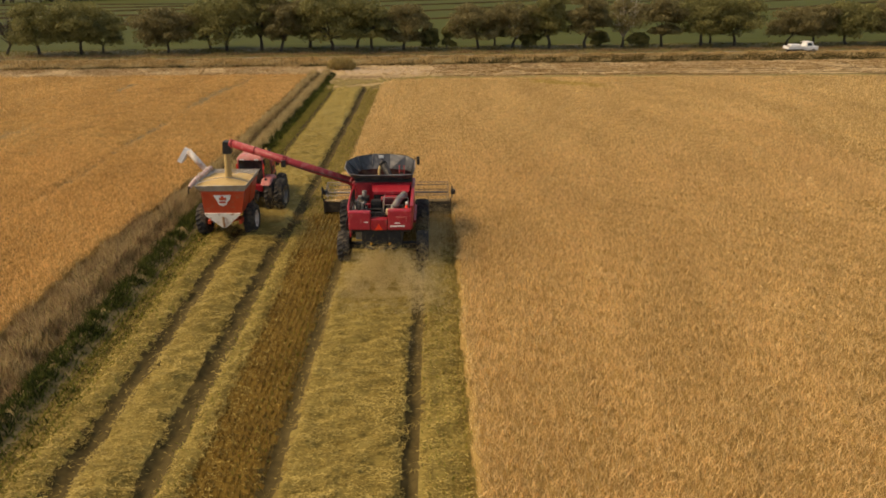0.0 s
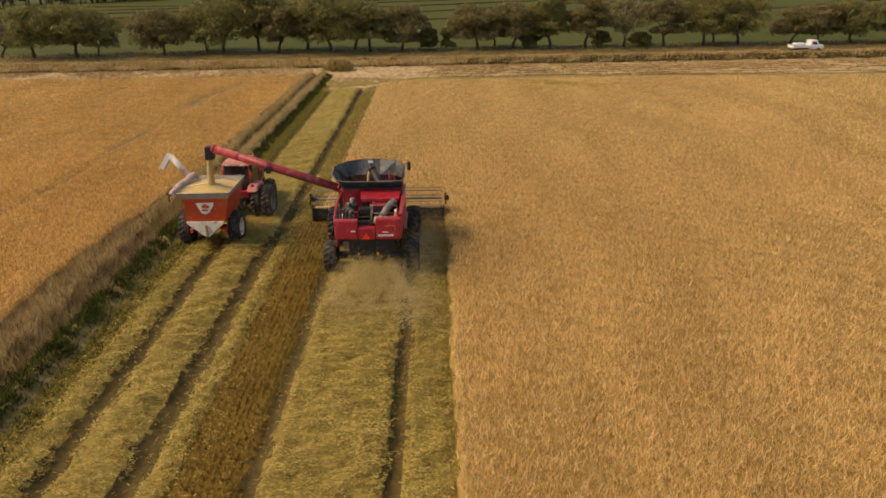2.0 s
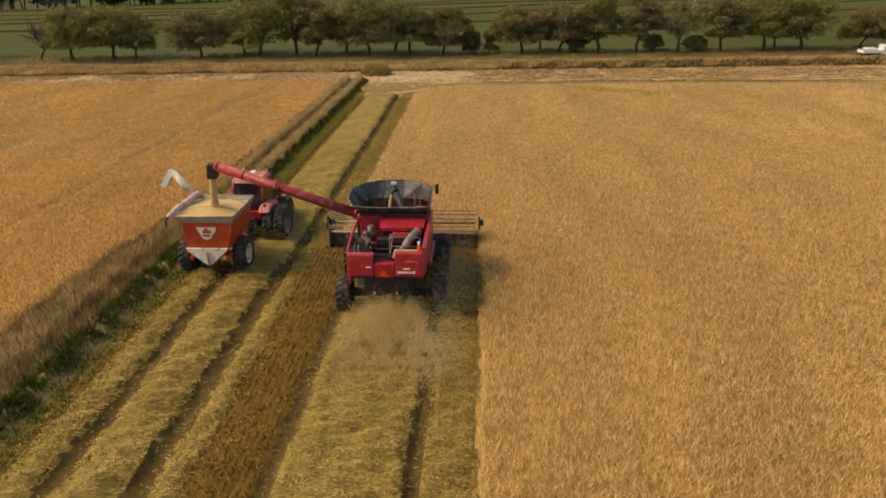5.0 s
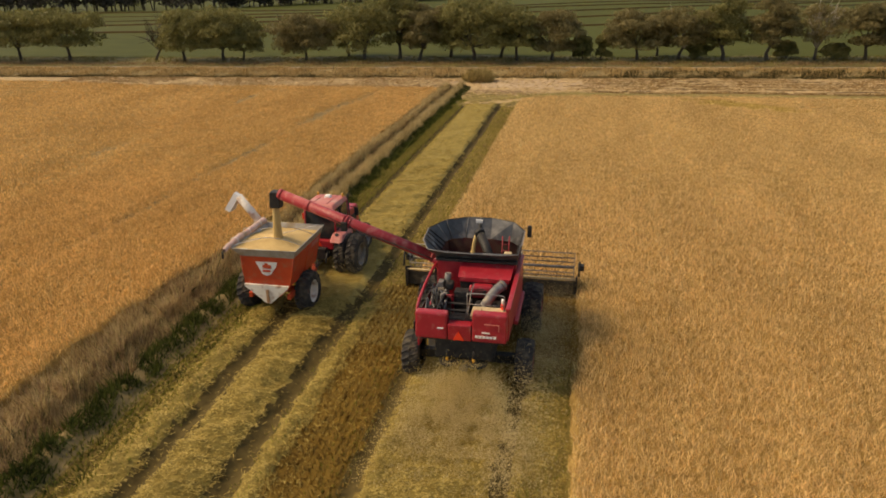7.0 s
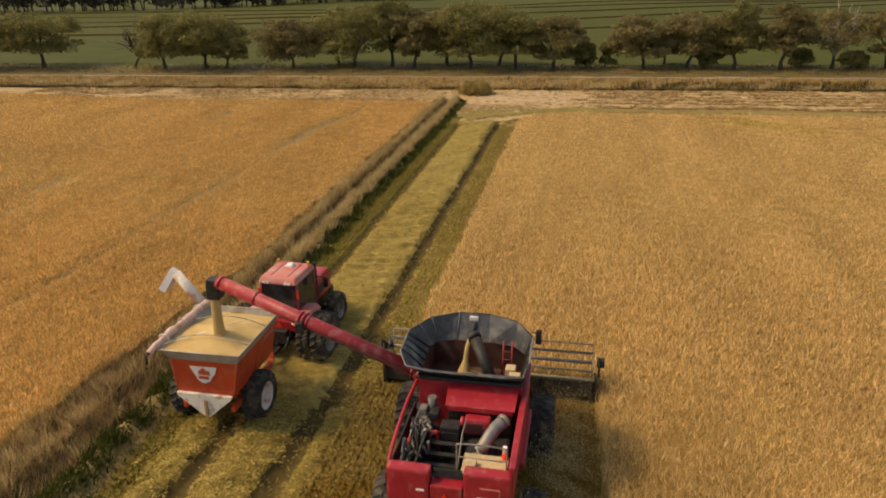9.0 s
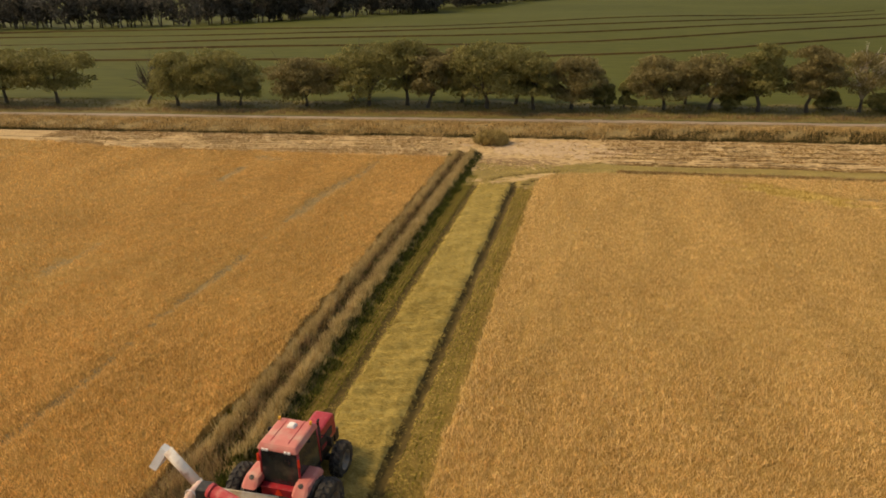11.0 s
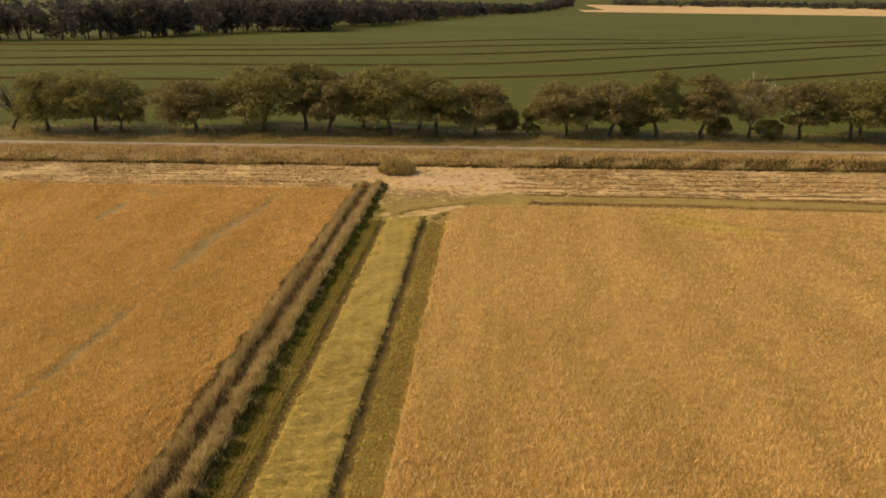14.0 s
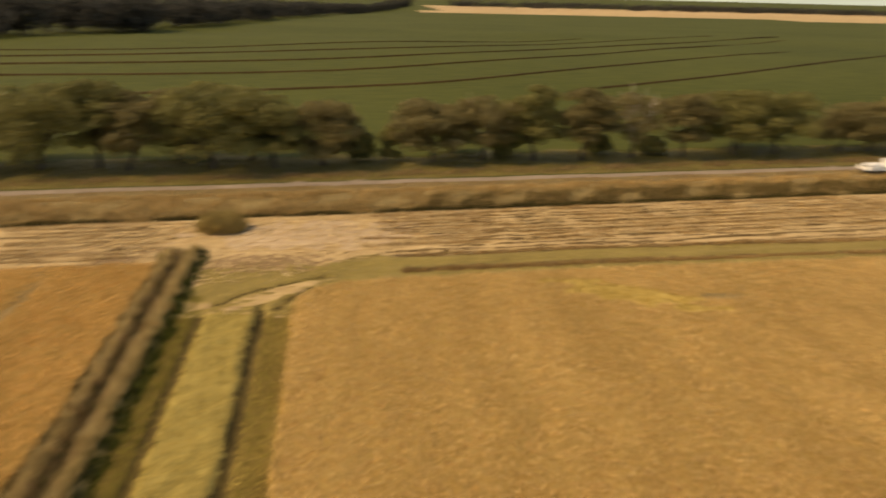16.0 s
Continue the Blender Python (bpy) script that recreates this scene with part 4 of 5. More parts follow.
GRAIN = shader("barley_grain", (0.42, 0.28, 0.105), (0.60, 0.43, 0.19), 30, 1.5, rough=0.8, bump=0.03, bump_scale=40)
AMBER = shader("amber_plastic", (0.62, 0.30, 0.03), (0.72, 0.38, 0.05), 5, 1.0, rough=0.3)
SIGNAL_RED = shader("signal_red", (0.80, 0.045, 0.02), (0.88, 0.07, 0.03), 5, 1.0, rough=0.4)
# dusty header steel, its base darkened for the shade behind the reel
DUSTY_SHADED_STEEL = shader("dusty_shaded_steel", (0.026, 0.021, 0.015), (0.066, 0.052, 0.035), 6, 1.0, rough=0.8, dirt=(0.13, 0.097, 0.06), dirt_amount=0.25, dirt_scale=2.5)
BEIGE = shader("chaff_covered_board", (0.42, 0.31, 0.17), (0.58, 0.46, 0.28), 8, 1.0, rough=0.8, bump=0.03)
# darker grey steel for some hoses and reel bats
DULL_STEEL = shader("dull_dark_steel", (0.075, 0.075, 0.078), (0.17, 0.165, 0.155), 5, 1.0, rough=0.6, metal=0.2)
RUST = shader("rusty_steel", (0.30, 0.13, 0.05), (0.56, 0.36, 0.20), 5, 1.0, rough=0.8)
GLASS = shader("dark_cab_glass", (0.015, 0.018, 0.02), (0.03, 0.035, 0.035), 3, 1.0, rough=0.08, spec=0.6, dirt=(0.10, 0.09, 0.07), dirt_amount=0.25, dirt_scale=1.5)


# ---- shape helpers ----
def box(x0, x1, y0, y1, z0, z1, bevel=0.02, top=(1.0, 1.0), shift=(0.0, 0.0)):
    """A bevelled block; top scales its upper face and shift slides it."""
    bm = bmesh.new()
    bmesh.ops.create_cube(bm, size=1)
    cx, cy, sx, sy = (x0 + x1) / 2, (y0 + y1) / 2, x1 - x0, y1 - y0
    for v in bm.verts:
        up = v.co.z > 0
        kx, ky = top if up else (1, 1)
        v.co = (cx + v.co.x * sx * kx + (shift[0] if up else 0), cy + v.co.y * sy * ky + (shift[1] if up else 0), z1 if up else z0)
    if bevel:
        bmesh.ops.bevel(bm, geom=bm.edges[:], offset=bevel, segments=2, affect="EDGES", profile=0.6)
    return bm


def add(bm, *others):
    """Joins the other bmeshes into the first."""
    for o in others:
        me = bpy.data.meshes.new("join")
        o.to_mesh(me)
        o.free()
        bm.from_mesh(me)
        bpy.data.meshes.remove(me)
    return bm


def rod(points, r, sides=8):
    bm = bmesh.new()
    limb(bm, points, [r] * len(points), sides)
    for p, n in ((points[0], 0), ):
        bm.verts.ensure_lookup_table()
        bm.faces.new(list(reversed(bm.verts[:sides])))
    bmesh.ops.recalc_face_normals(bm, faces=bm.faces[:])
    for f in bm.faces:
        f.smooth = len(f.verts) == 4
    return bm


def bent(points, steps=5):
    """Points along a smooth bend through the given ones."""
    p = [Vector(q) for q in points]
    out = []
    for k in range(len(p) - 1):
        a, b, c, d = p[max(k - 1, 0)], p[k], p[k + 1], p[min(k + 2, len(p) - 1)]
        for s in range(steps):
            t = s / steps
            out.append(0.5 * ((2 * b) + (c - a) * t + (2 * a - 5 * b + 4 * c - d) * t * t + (3 * b - a - 3 * c + d) * t**3))
    return [tuple(q) for q in out + [p[-1]]]


def plate(corners, thick):
    """A flat or folded sheet through the corners with a thickness, as a closed solid."""
    bm = bmesh.new()
    pts = [Vector(c) for c in corners]
    n = (pts[1] - pts[0]).cross(pts[-1] - pts[0]).normalized() * thick / 2
    a, b = [bm.verts.new(p + n) for p in pts], [bm.verts.new(p - n) for p in pts]
    bm.faces.new(a)
    bm.faces.new(list(reversed(b)))
    for k in range(len(pts)):
        j = (k + 1) % len(pts)
        bm.faces.new((a[k], b[k], b[j], a[j]))
    bmesh.ops.recalc_face_normals(bm, faces=bm.faces[:])
    return bm


def wheel_bm(r, wide, lugs=20, rim=0.55):
    """A farm tyre round the x axis with slanting lugs in its tread and an open hole for its rim."""
    bm = bmesh.new()
    prof = [(-0.5, rim, 0), (-0.5, 0.80, 0), (-0.49, 0.86, 1), (-0.40, 0.92, 1), (-0.2, 0.94, 1), (-0.02, 0.945, 1), (0.02, 0.945, 1), (0.2, 0.94, 1), (0.40, 0.92, 1), (0.49, 0.86, 1), (0.5, 0.80, 0), (0.5, rim, 0)]
    n = lugs * 4
    rings = []
    for px, pr, tread in prof:
        ring = []
        for k in range(n):
            skew = 4.5 * abs(px) + (2 if px > 0 else 0)
            lift = 0.055 if tread and (k + skew) % 4 < 1.7 else 0.0
            q, a = r * (pr + lift), 2 * math.pi * k / n
            ring.append(bm.verts.new((px * wide, q * math.sin(a), q * math.cos(a))))
        rings.append(ring)
    for a, b in zip(rings, rings[1:]):
        for k in range(n):
            bm.faces.new((a[k], a[(k + 1) % n], b[(k + 1) % n], b[k]))
    bmesh.ops.recalc_face_normals(bm, faces=bm.faces[:])
    return bm


def rim_bm(r, wide, side):
    """A dished wheel centre with a hub and bolts, facing side (+1 or -1) along x."""
    bm = bmesh.new()
    n = 28
    prof = [(0.46, 0.56), (0.40, 0.50), (0.10, 0.44), (0.14, 0.20), (0.26, 0.18), (0.26, 0.02)]
    rings = [[bm.verts.new((side * px * wide, r * pr * math.sin(2 * math.pi * k / n), r * pr * math.cos(2 * math.pi * k / n))) for k in range(n)] for px, pr in prof]
    for a, b in zip(rings, rings[1:]):
        for k in range(n):
            bm.faces.new((a[k], a[(k + 1) % n], b[(k + 1) % n], b[k]))
    bm.faces.new(rings[-1])
    for k in range(8):
        a = 2 * math.pi * k / 8
        bmesh.ops.create_cube(bm, size=0.05, matrix=Matrix.Translation((side * 0.15 * wide, r * 0.3 * math.sin(a), r * 0.3 * math.cos(a))))
    bmesh.ops.recalc_face_normals(bm, faces=bm.faces[:])
    return bm


def wheel(parent, x, y, r, wide, side, rim_mat, rim_label, lugs=20):
    tyre = part("tyre", wheel_bm(r, wide, lugs), RUBBER, parent, "dusty black lugged tyre")
    tyre.location = (x, y, r - 0.03)
    part("rim", rim_bm(r, wide, side), rim_mat, tyre, rim_label)
    return tyre


# ---- the combine harvester: local y runs forward from its tail ----
def build_combine():
    c = thing("combine_harvester", (-3.69, 0, -0.02), "red combine harvester with a dark open grain tank on stubble", "combine")
    part("chassis", add(box(-0.95, 0.95, 0.9, 6.6, 0.95, 1.75, 0.05), box(-1.75, 1.75, 1.3, 1.6, 0.65, 0.95), box(-1.8, 1.8, 5.0, 5.5, 0.75, 1.15)), BLACK_STEEL, c)
    for side in (-1, 1):
        wheel(c, side * 2.02 - 0.14, 5.2, 0.98, 0.74, side, RED, "red steel wheel centre", 22)
        wheel(c, side * 1.94, 1.45, 0.78, 0.60, side, RED, "red steel wheel centre", 18)
    # tail panels
    part("tail_panel", box(-1.52, -0.47, 0.0, 0.42, 2.12, 3.0, 0.07, (1, 0.8), (0, 0.04)), RED, c, "glossy red tail panel")
    centre = part("tail_panel", box(-0.455, 0.325, 0.03, 0.4, 2.10, 2.66, 0.05), RED, c, "glossy red tail panel")
    right = part("tail_panel", box(0.34, 1.46, 0.0, 0.42, 2.12, 3.08, 0.07, (1, 0.8), (0, 0.04)), RED, c, "glossy red tail panel")
    tri = bmesh.new()
    a = [tri.verts.new(p) for p in ((-0.27, -0.012, 2.14), (0.10, -0.012, 2.14), (-0.085, -0.012, 2.46))]
    b = [tri.verts.new((v.co.x, 0.02, v.co.z)) for v in a]
    tri.faces.new(a)
    for k in range(3):
        tri.faces.new((a[k], b[k], b[(k + 1) % 3], a[(k + 1) % 3]))
    part("warning_triangle", tri, SIGNAL_RED, centre, "fluorescent red slow-vehicle triangle")
    marks = bmesh.new()
    for k in range(6):
        add(marks, box(0.45 + k * 0.117, 0.54 + k * 0.117, -0.015, 0.02, 2.275, 2.355, 0.004))
    add(marks, box(0.66, 0.92, -0.012, 0.02, 2.45, 2.49, 0.004))
    part("marking", marks, WHITE, right, "white marking bars")
    part("marking", add(box(-0.78, -0.58, -0.012, 0.02, 2.50, 2.54, 0.004)), WHITE, c, "white marking bar")
    part("marking", add(box(0.75, 1.22, -0.008, 0.02, 2.76, 2.78, 0.002), box(1.20, 1.22, -0.008, 0.02, 2.55, 2.76, 0.002)), FADED_RED, right)
    # sides and deck
    side_r = add(box(1.40, 1.50, 0.25, 4.9, 2.1, 3.22, 0.03), box(1.405, 1.495, 2.3, 4.9, 1.65, 2.12, 0.03), box(1.38, 1.54, 0.25, 4.9, 3.16, 3.26, 0.03), box(1.48, 1.60, 2.3, 4.8, 1.65, 1.8, 0.03))
    part("side_panel", side_r, RED, c, "red side panel with a folded top edge")
    part("side_panel", add(box(-1.52, -1.44, 0.3, 4.7, 1.65, 2.32, 0.03), box(-1.56, -1.44, 3.7, 4.8, 2.3, 3.1, 0.03)), RED, c)
    part("side_frame", rod(bent([(-1.47, 0.25, 2.55), (-1.52, 0.4, 2.95), (-1.60, 1.4, 3.04), (-1.62, 2.8, 3.14), (-1.55, 3.9, 3.24)]), 0.055), RED, c, "curved red frame of the open engine side")
    part("deck", add(box(-1.42, 1.40, 0.35, 4.3, 1.9, 2.06, 0.02), box(-1.74, -1.44, 0.7, 4.3, 1.94, 2.02, 0.02), box(-1.74, -1.70, 0.7, 3.9, 2.02, 2.3, 0.01)), BLACK_STEEL, c)
    part("bulkhead", box(-1.42, 1.40, 3.25, 3.43, 2.06, 3.49, 0.02), RED, c)
    part("engine_cover", add(plate([(-0.55, 2.5, 3.2), (1.28, 2.5, 3.2), (1.32, 3.28, 3.46), (-0.6, 3.28, 3.46)], 0.07), box(-0.5, 1.24, 2.49, 2.56, 3.08, 3.2, 0.02)), RED, c, "broad red engine cover")
    part("engine_housing", add(box(-0.5, 1.2, 2.62, 3.24, 2.06, 3.14, 0.03), *[box(-0.45, 1.15, 2.6, 2.63, 2.2 + 0.12 * k, 2.25 + 0.12 * k, 0.004) for k in range(7)]), BLACK_STEEL, c, "black engine housing")
    part("air_cleaner", add(box(-0.02, 0.72, 2.1, 2.5, 2.66, 3.08, 0.09, (0.94, 0.8), (0, 0.03)), rod([(-0.1, 2.3, 2.9), (0.0, 2.3, 2.9)], 0.15, 14)), RED, c, "red air cleaner housing with a latched end")
    part("vent_louvre", add(*[box(0.05, 0.5, 2.095, 2.13, 2.74 + 0.06 * k, 2.765 + 0.06 * k, 0.006) for k in range(5)]), BLACK_STEEL, c)
    part("engine_screen", add(box(-0.6, -0.08, 1.96, 2.34, 2.1, 2.92, 0.04), *[box(-0.58, -0.1, 1.94, 1.965, 2.2 + 0.09 * k, 2.22 + 0.09 * k, 0.004) for k in range(7)]), BLACK_STEEL, c, "black engine screen")
    part("coolant_tank", box(-0.98, -0.72, 2.4, 2.75, 2.75, 3.0, 0.05), BLACK_STEEL, c)
    part("radiator_bracket", add(box(-0.95, -0.85, 1.9, 2.0, 2.05, 2.8, 0.02), box(-0.68, -0.6, 1.9, 2.0, 2.05, 2.8, 0.02), box(-0.95, -0.6, 1.9, 2.0, 2.7, 2.8, 0.02)), RED, c)
    part("side_tower", add(box(-1.95, -1.5, 5.0, 5.5, 1.7, 3.2, 0.04), box(-1.9, -1.55, 4.9, 5.02, 2.6, 2.9, 0.02)), BLACK_STEEL, c, "black box beside the cab")
    part("battery_box", box(-1.36, -1.02, 0.55, 1.0, 2.06, 2.5, 0.03), BLACK_STEEL, c)
    part("exhaust", add(rod(bent([(0.50, 1.2, 2.45), (0.56, 1.4, 2.74), (0.82, 1.85, 3.06), (1.0, 2.1, 3.16)]), 0.165, 16), rod([(1.0, 2.1, 3.16), (1.07, 2.2, 3.18)], 0.185, 16)), GREY_STEEL, c,
         "dull grey exhaust pipe")
    part("turbo_pipe", rod(bent([(0.85, 1.6, 2.3), (0.75, 1.3, 2.4), (0.35, 1.2, 2.35), (0.1, 1.5, 2.3)]), 0.09, 10), GREY_STEEL, c)
    part("engine_block", add(box(0.1, 1.2, 1.25, 2.3, 2.05, 2.55, 0.05), box(0.2, 0.9, 1.35, 1.9, 2.5, 2.68, 0.04)), BLACK_STEEL, c)
    for k in range(5):
        part("step", box(-0.88, -0.02, 0.48 + 0.3 * k, 0.62 + 0.3 * k, 2.12 + 0.11 * k, 2.16 + 0.11 * k, 0.01), BLACK_STEEL, c)
    part("ladder_side", box(-0.95, -0.9, 0.45, 1.95, 2.06, 2.85, 0.01), BLACK_STEEL, c)
    part("ladder_side", box(0.0, 0.05, 0.45, 1.95, 2.06, 2.7, 0.01), BLACK_STEEL, c)
    part("rear_grille", add(*[box(-0.42, 0.28, 0.34, 0.38, 2.68 + 0.055 * k, 2.70 + 0.055 * k, 0.004) for k in range(5)]), BLACK_STEEL, c)
    rng = random.Random(7)
    for k in range(22):
        x, y = rng.uniform(-1.36, -0.9), rng.uniform(0.7, 2.4)
        pts = [(x, y, 2.1)]
        for _ in range(3):
            pts.append((min(max(pts[-1][0] + rng.uniform(-0.22, 0.22), -1.4), -0.8), pts[-1][1] + rng.uniform(-0.1, 0.45), rng.uniform(2.35, 2.9)))
        part("hose", rod(bent(pts), rng.choice((0.025, 0.035, 0.045)), 6), rng.choice((BLACK_STEEL, GREY_STEEL, DULL_STEEL)), c)
    part("pulley", rod([(-1.42, 1.1, 2.35), (-1.3, 1.1, 2.35)], 0.27, 20), BLACK_STEEL, c)
    part("pulley", rod([(-1.42, 2.2, 2.45), (-1.32, 2.2, 2.45)], 0.2, 18), GREY_STEEL, c)
    part("hydraulic_block", add(box(-1.38, -1.05, 2.5, 3.1, 2.06, 2.75, 0.03), box(-1.3, -1.1, 2.6, 2.9, 2.7, 2.95, 0.03)), GREY_STEEL, c)
    part("filter", rod([(-1.0, 2.95, 2.6), (-1.0, 2.95, 3.15)], 0.12, 12), GREY_STEEL, c)
    part("platform", box(0.2, 1.3, 0.46, 1.22, 2.70, 2.79, 0.01), BEIGE, c, "chaff-covered rear platform")
    part("platform_box", box(0.3, 0.55, 0.55, 0.85, 2.79, 2.93, 0.02), BEIGE, c)
    rail = add(rod(bent([(0.12, 0.5, 2.75), (0.12, 0.52, 3.4), (0.2, 0.55, 3.55), (1.2, 0.55, 3.55), (1.3, 0.52, 3.4), (1.3, 0.5, 2.75)], 4), 0.02, 6), rod([(0.12, 0.52, 3.2), (1.3, 0.52, 3.2)], 0.016, 6),
               rod([(0.12, 0.5, 2.75), (0.12, 1.3, 3.3), (0.12, 1.9, 3.3)], 0.018, 6))
    part("handrail", rail, GREY_STEEL, c)
    bottle = part("fire_extinguisher", rod([(1.2, 1.15, 2.6), (1.2, 1.15, 2.98)], 0.075, 12), SIGNAL_RED, c, "red fire extinguisher")
    part("bottle_cap", rod([(1.2, 1.15, 2.98), (1.2, 1.15, 3.14)], 0.06, 12), WHITE, bottle, "white extinguisher top")
    # straw chopper below the tail
    part("chopper", box(-0.95, 0.95, 0.35, 1.1, 1.25, 2.08, 0.04, (1, 0.9), (0, 0.05)), BLACK_STEEL, c, "dusty black straw chopper")
    for x in (-0.45, 0.45):
        part("spreader", rod([(x, 0.35, 1.12), (x, 0.35, 1.2)], 0.36, 18), BLACK_STEEL, c)
    for x in (-0.47, 0.40):
        lamp = part("tail_lamp", rod([(x, 0.02, 1.75), (x, 0.0, 1.5)], 0.035, 8), BLACK_STEEL, c)
        part("lens", rod([(x, 0.0, 1.50), (x, 0.0, 1.38)], 0.045, 8), AMBER, lamp, "amber reflector")
    part("tow_hitch", box(-0.12, 0.12, 0.3, 1.3, 0.8, 0.97, 0.02), GREY_STEEL, c)
    part("bracket", box(-1.3, -0.94, 0.9, 1.1, 1.3, 1.9, 0.03), GREY_STEEL, c)
    # grain tank
    part("tank", add(plate([(-1.45, 3.45, 2.7), (1.35, 3.45, 2.7), (1.35, 3.45, 3.62), (-1.45, 3.45, 3.62)], 0.05), plate([(-1.45, 5.35, 2.7), (1.35, 5.35, 2.7), (1.35, 5.35, 3.62), (-1.45, 5.35, 3.62)], 0.05),
                     plate([(-1.45, 3.45, 2.7), (-1.45, 5.35, 2.7), (-1.45, 5.35, 3.62), (-1.45, 3.45, 3.62)], 0.05), plate([(1.35, 3.45, 2.7), (1.35, 5.35, 2.7), (1.35, 5.35, 3.62), (1.35, 3.45, 3.62)], 0.05),
                     box(-1.45, 1.35, 3.45, 5.35, 2.66, 2.74, 0.01)), TANK_RED, c, "dusty dark red steel grain tank")
    low = [(-1.45, 3.43, 3.6), (-1.47, 4.85, 3.6), (-1.28, 5.22, 3.6), (-0.75, 5.37, 3.6), (0.2, 5.37, 3.6), (0.98, 5.25, 3.6), (1.37, 4.8, 3.6), (1.37, 3.43, 3.6)]
    high = [(-2.0, 3.45, 4.16), (-2.0, 4.45, 4.27), (-1.52, 5.35, 4.30), (-0.72, 5.80, 4.30), (0.19, 5.82, 4.30), (1.05, 5.50, 4.29), (1.55, 4.75, 4.24), (1.56, 3.45, 4.14)]
    names = ["side_flap", "corner_flap", "corner_flap", "front_flap", "corner_flap", "corner_flap", "side_flap"]
    for k in range(7):
        flap = part(names[k], plate([low[k], low[k + 1], high[k + 1], high[k]], 0.035), TARP, c, "dark grey tank extension flap")
        part("hem", rod([high[k], high[k + 1]], 0.022, 6), GREY_STEEL if k in (0, 6) else BLACK_STEEL, flap)
        if k in (0, 6):
            for f in (0.15, 0.4, 0.65, 0.9):
                a, b = Vector(low[k]).lerp(Vector(low[k + 1]), f), Vector(high[k]).lerp(Vector(high[k + 1]), f)
                off = Vector((0.05 if k == 0 else -0.05, 0, 0.02))
                part("rib", rod([tuple(a + off), tuple(b + off)], 0.022, 6), BLACK_STEEL, flap)
        if k in (1, 2, 3):
            for f in ((0.02, 0.98) if k == 2 else (0.5,)):
                a, b = Vector(low[k]).lerp(Vector(low[k + 1]), f), Vector(high[k]).lerp(Vector(high[k + 1]), f)
                off = Vector((0, -0.04, 0.01))
                part("lacing", rod([tuple(a + off), tuple(b + off)], 0.012, 5), GREY_STEEL, flap)
    part("rear_flap", plate([(-1.47, 3.41, 3.6), (1.38, 3.41, 3.6), (1.46, 3.02, 3.98), (0.9, 2.94, 3.95), (-1.1, 2.94, 3.95), (-1.75, 3.04, 4.0)], 0.035), TARP, c, "dark grey tank extension flap")
    part("corner_flap", plate([(-1.47, 3.42, 3.6), (-1.75, 3.04, 4.0), (-2.0, 3.45, 4.22)], 0.03), TARP, c)
    part("corner_flap", plate([(1.38, 3.42, 3.6), (1.53, 3.45, 4.2), (1.46, 3.02, 3.98)], 0.03), TARP, c)
    part("rear_beam", box(-1.5, 1.42, 3.2, 3.42, 3.50, 3.6, 0.03), BLACK_STEEL, c)
    part("tank_camera", box(-0.42, -0.16, 5.66, 5.74, 4.12, 4.25, 0.01), WHITE, c, "small white camera box")
    part("camera_stalk", rod([(-0.25, 5.62, 4.1), (-0.25, 5.45, 3.8)], 0.05, 8), BLACK_STEEL, c)
    part("filling_auger", add(rod([(0.55, 4.0, 3.0), (-0.12, 4.85, 3.98)], 0.17, 14), rod([(-0.12, 4.85, 3.98), (-0.2, 4.95, 4.04)], 0.2, 14)), BLACK_STEEL, c, "black grain tank filling auger")
    part("tank_ladder", add(rod([(0.7, 4.6, 2.8), (0.7, 5.0, 3.9)], 0.025, 6), rod([(0.95, 4.6, 2.8), (0.95, 5.0, 3.9)], 0.025, 6), *[rod([(0.7, 4.66 + 0.08 * k, 2.95 + 0.22 * k), (0.95, 4.66 + 0.08 * k, 2.95 + 0.22 * k)], 0.018, 6) for k in range(4)]), AUGER_RED, c)
    part("moisture_sensor", add(box(0.86, 1.14, 3.95, 4.25, 3.3, 3.6, 0.03), box(0.98, 1.3, 3.62, 3.9, 3.36, 3.58, 0.03)), BEIGE, c, "pale yellow boxes inside the tank")
    heap = bmesh.new()
    bmesh.ops.create_cone(heap, segments=24, radius1=0.62, radius2=0.05, depth=0.34, matrix=Matrix.Translation((-0.3, 4.5, 2.90)))
    part("grain_heap", heap, GRAIN, c, "pale barley heap inside the tank")
    stream = bmesh.new()
    limb(stream, [(-0.2, 4.95, 3.98), (-0.28, 4.86, 3.97), (-0.34, 4.76, 3.7), (-0.37, 4.66, 3.35), (-0.4, 4.6, 2.98)], [0.04, 0.06, 0.07, 0.08, 0.2], 10)
    part("grain_stream", stream, GRAIN, c, "pale barley pouring from the filling auger")
    part("tank_mirror", add(box(1.62, 1.78, 4.85, 4.95, 3.95, 4.4, 0.03), rod([(1.5, 4.9, 4.3), (1.7, 4.9, 4.3)], 0.02, 6)), BLACK_STEEL, c)
    # cab and throat
    part("cab", box(-0.9, 0.9, 5.55, 6.85, 1.95, 3.26, 0.08, (0.96, 0.95)), GLASS, c, "dark glazed cab")
    part("cab_roof", box(-0.95, 0.95, 5.5, 6.95, 3.24, 3.5, 0.11, (0.86, 0.9)), FADED_RED, c, "dusty red cab roof")
    part("feeder_house", plate([(-0.6, 5.9, 1.55), (0.6, 5.9, 1.55), (0.6, 8.1, 0.75), (-0.6, 8.1, 0.75)], 0.5), RED, c)
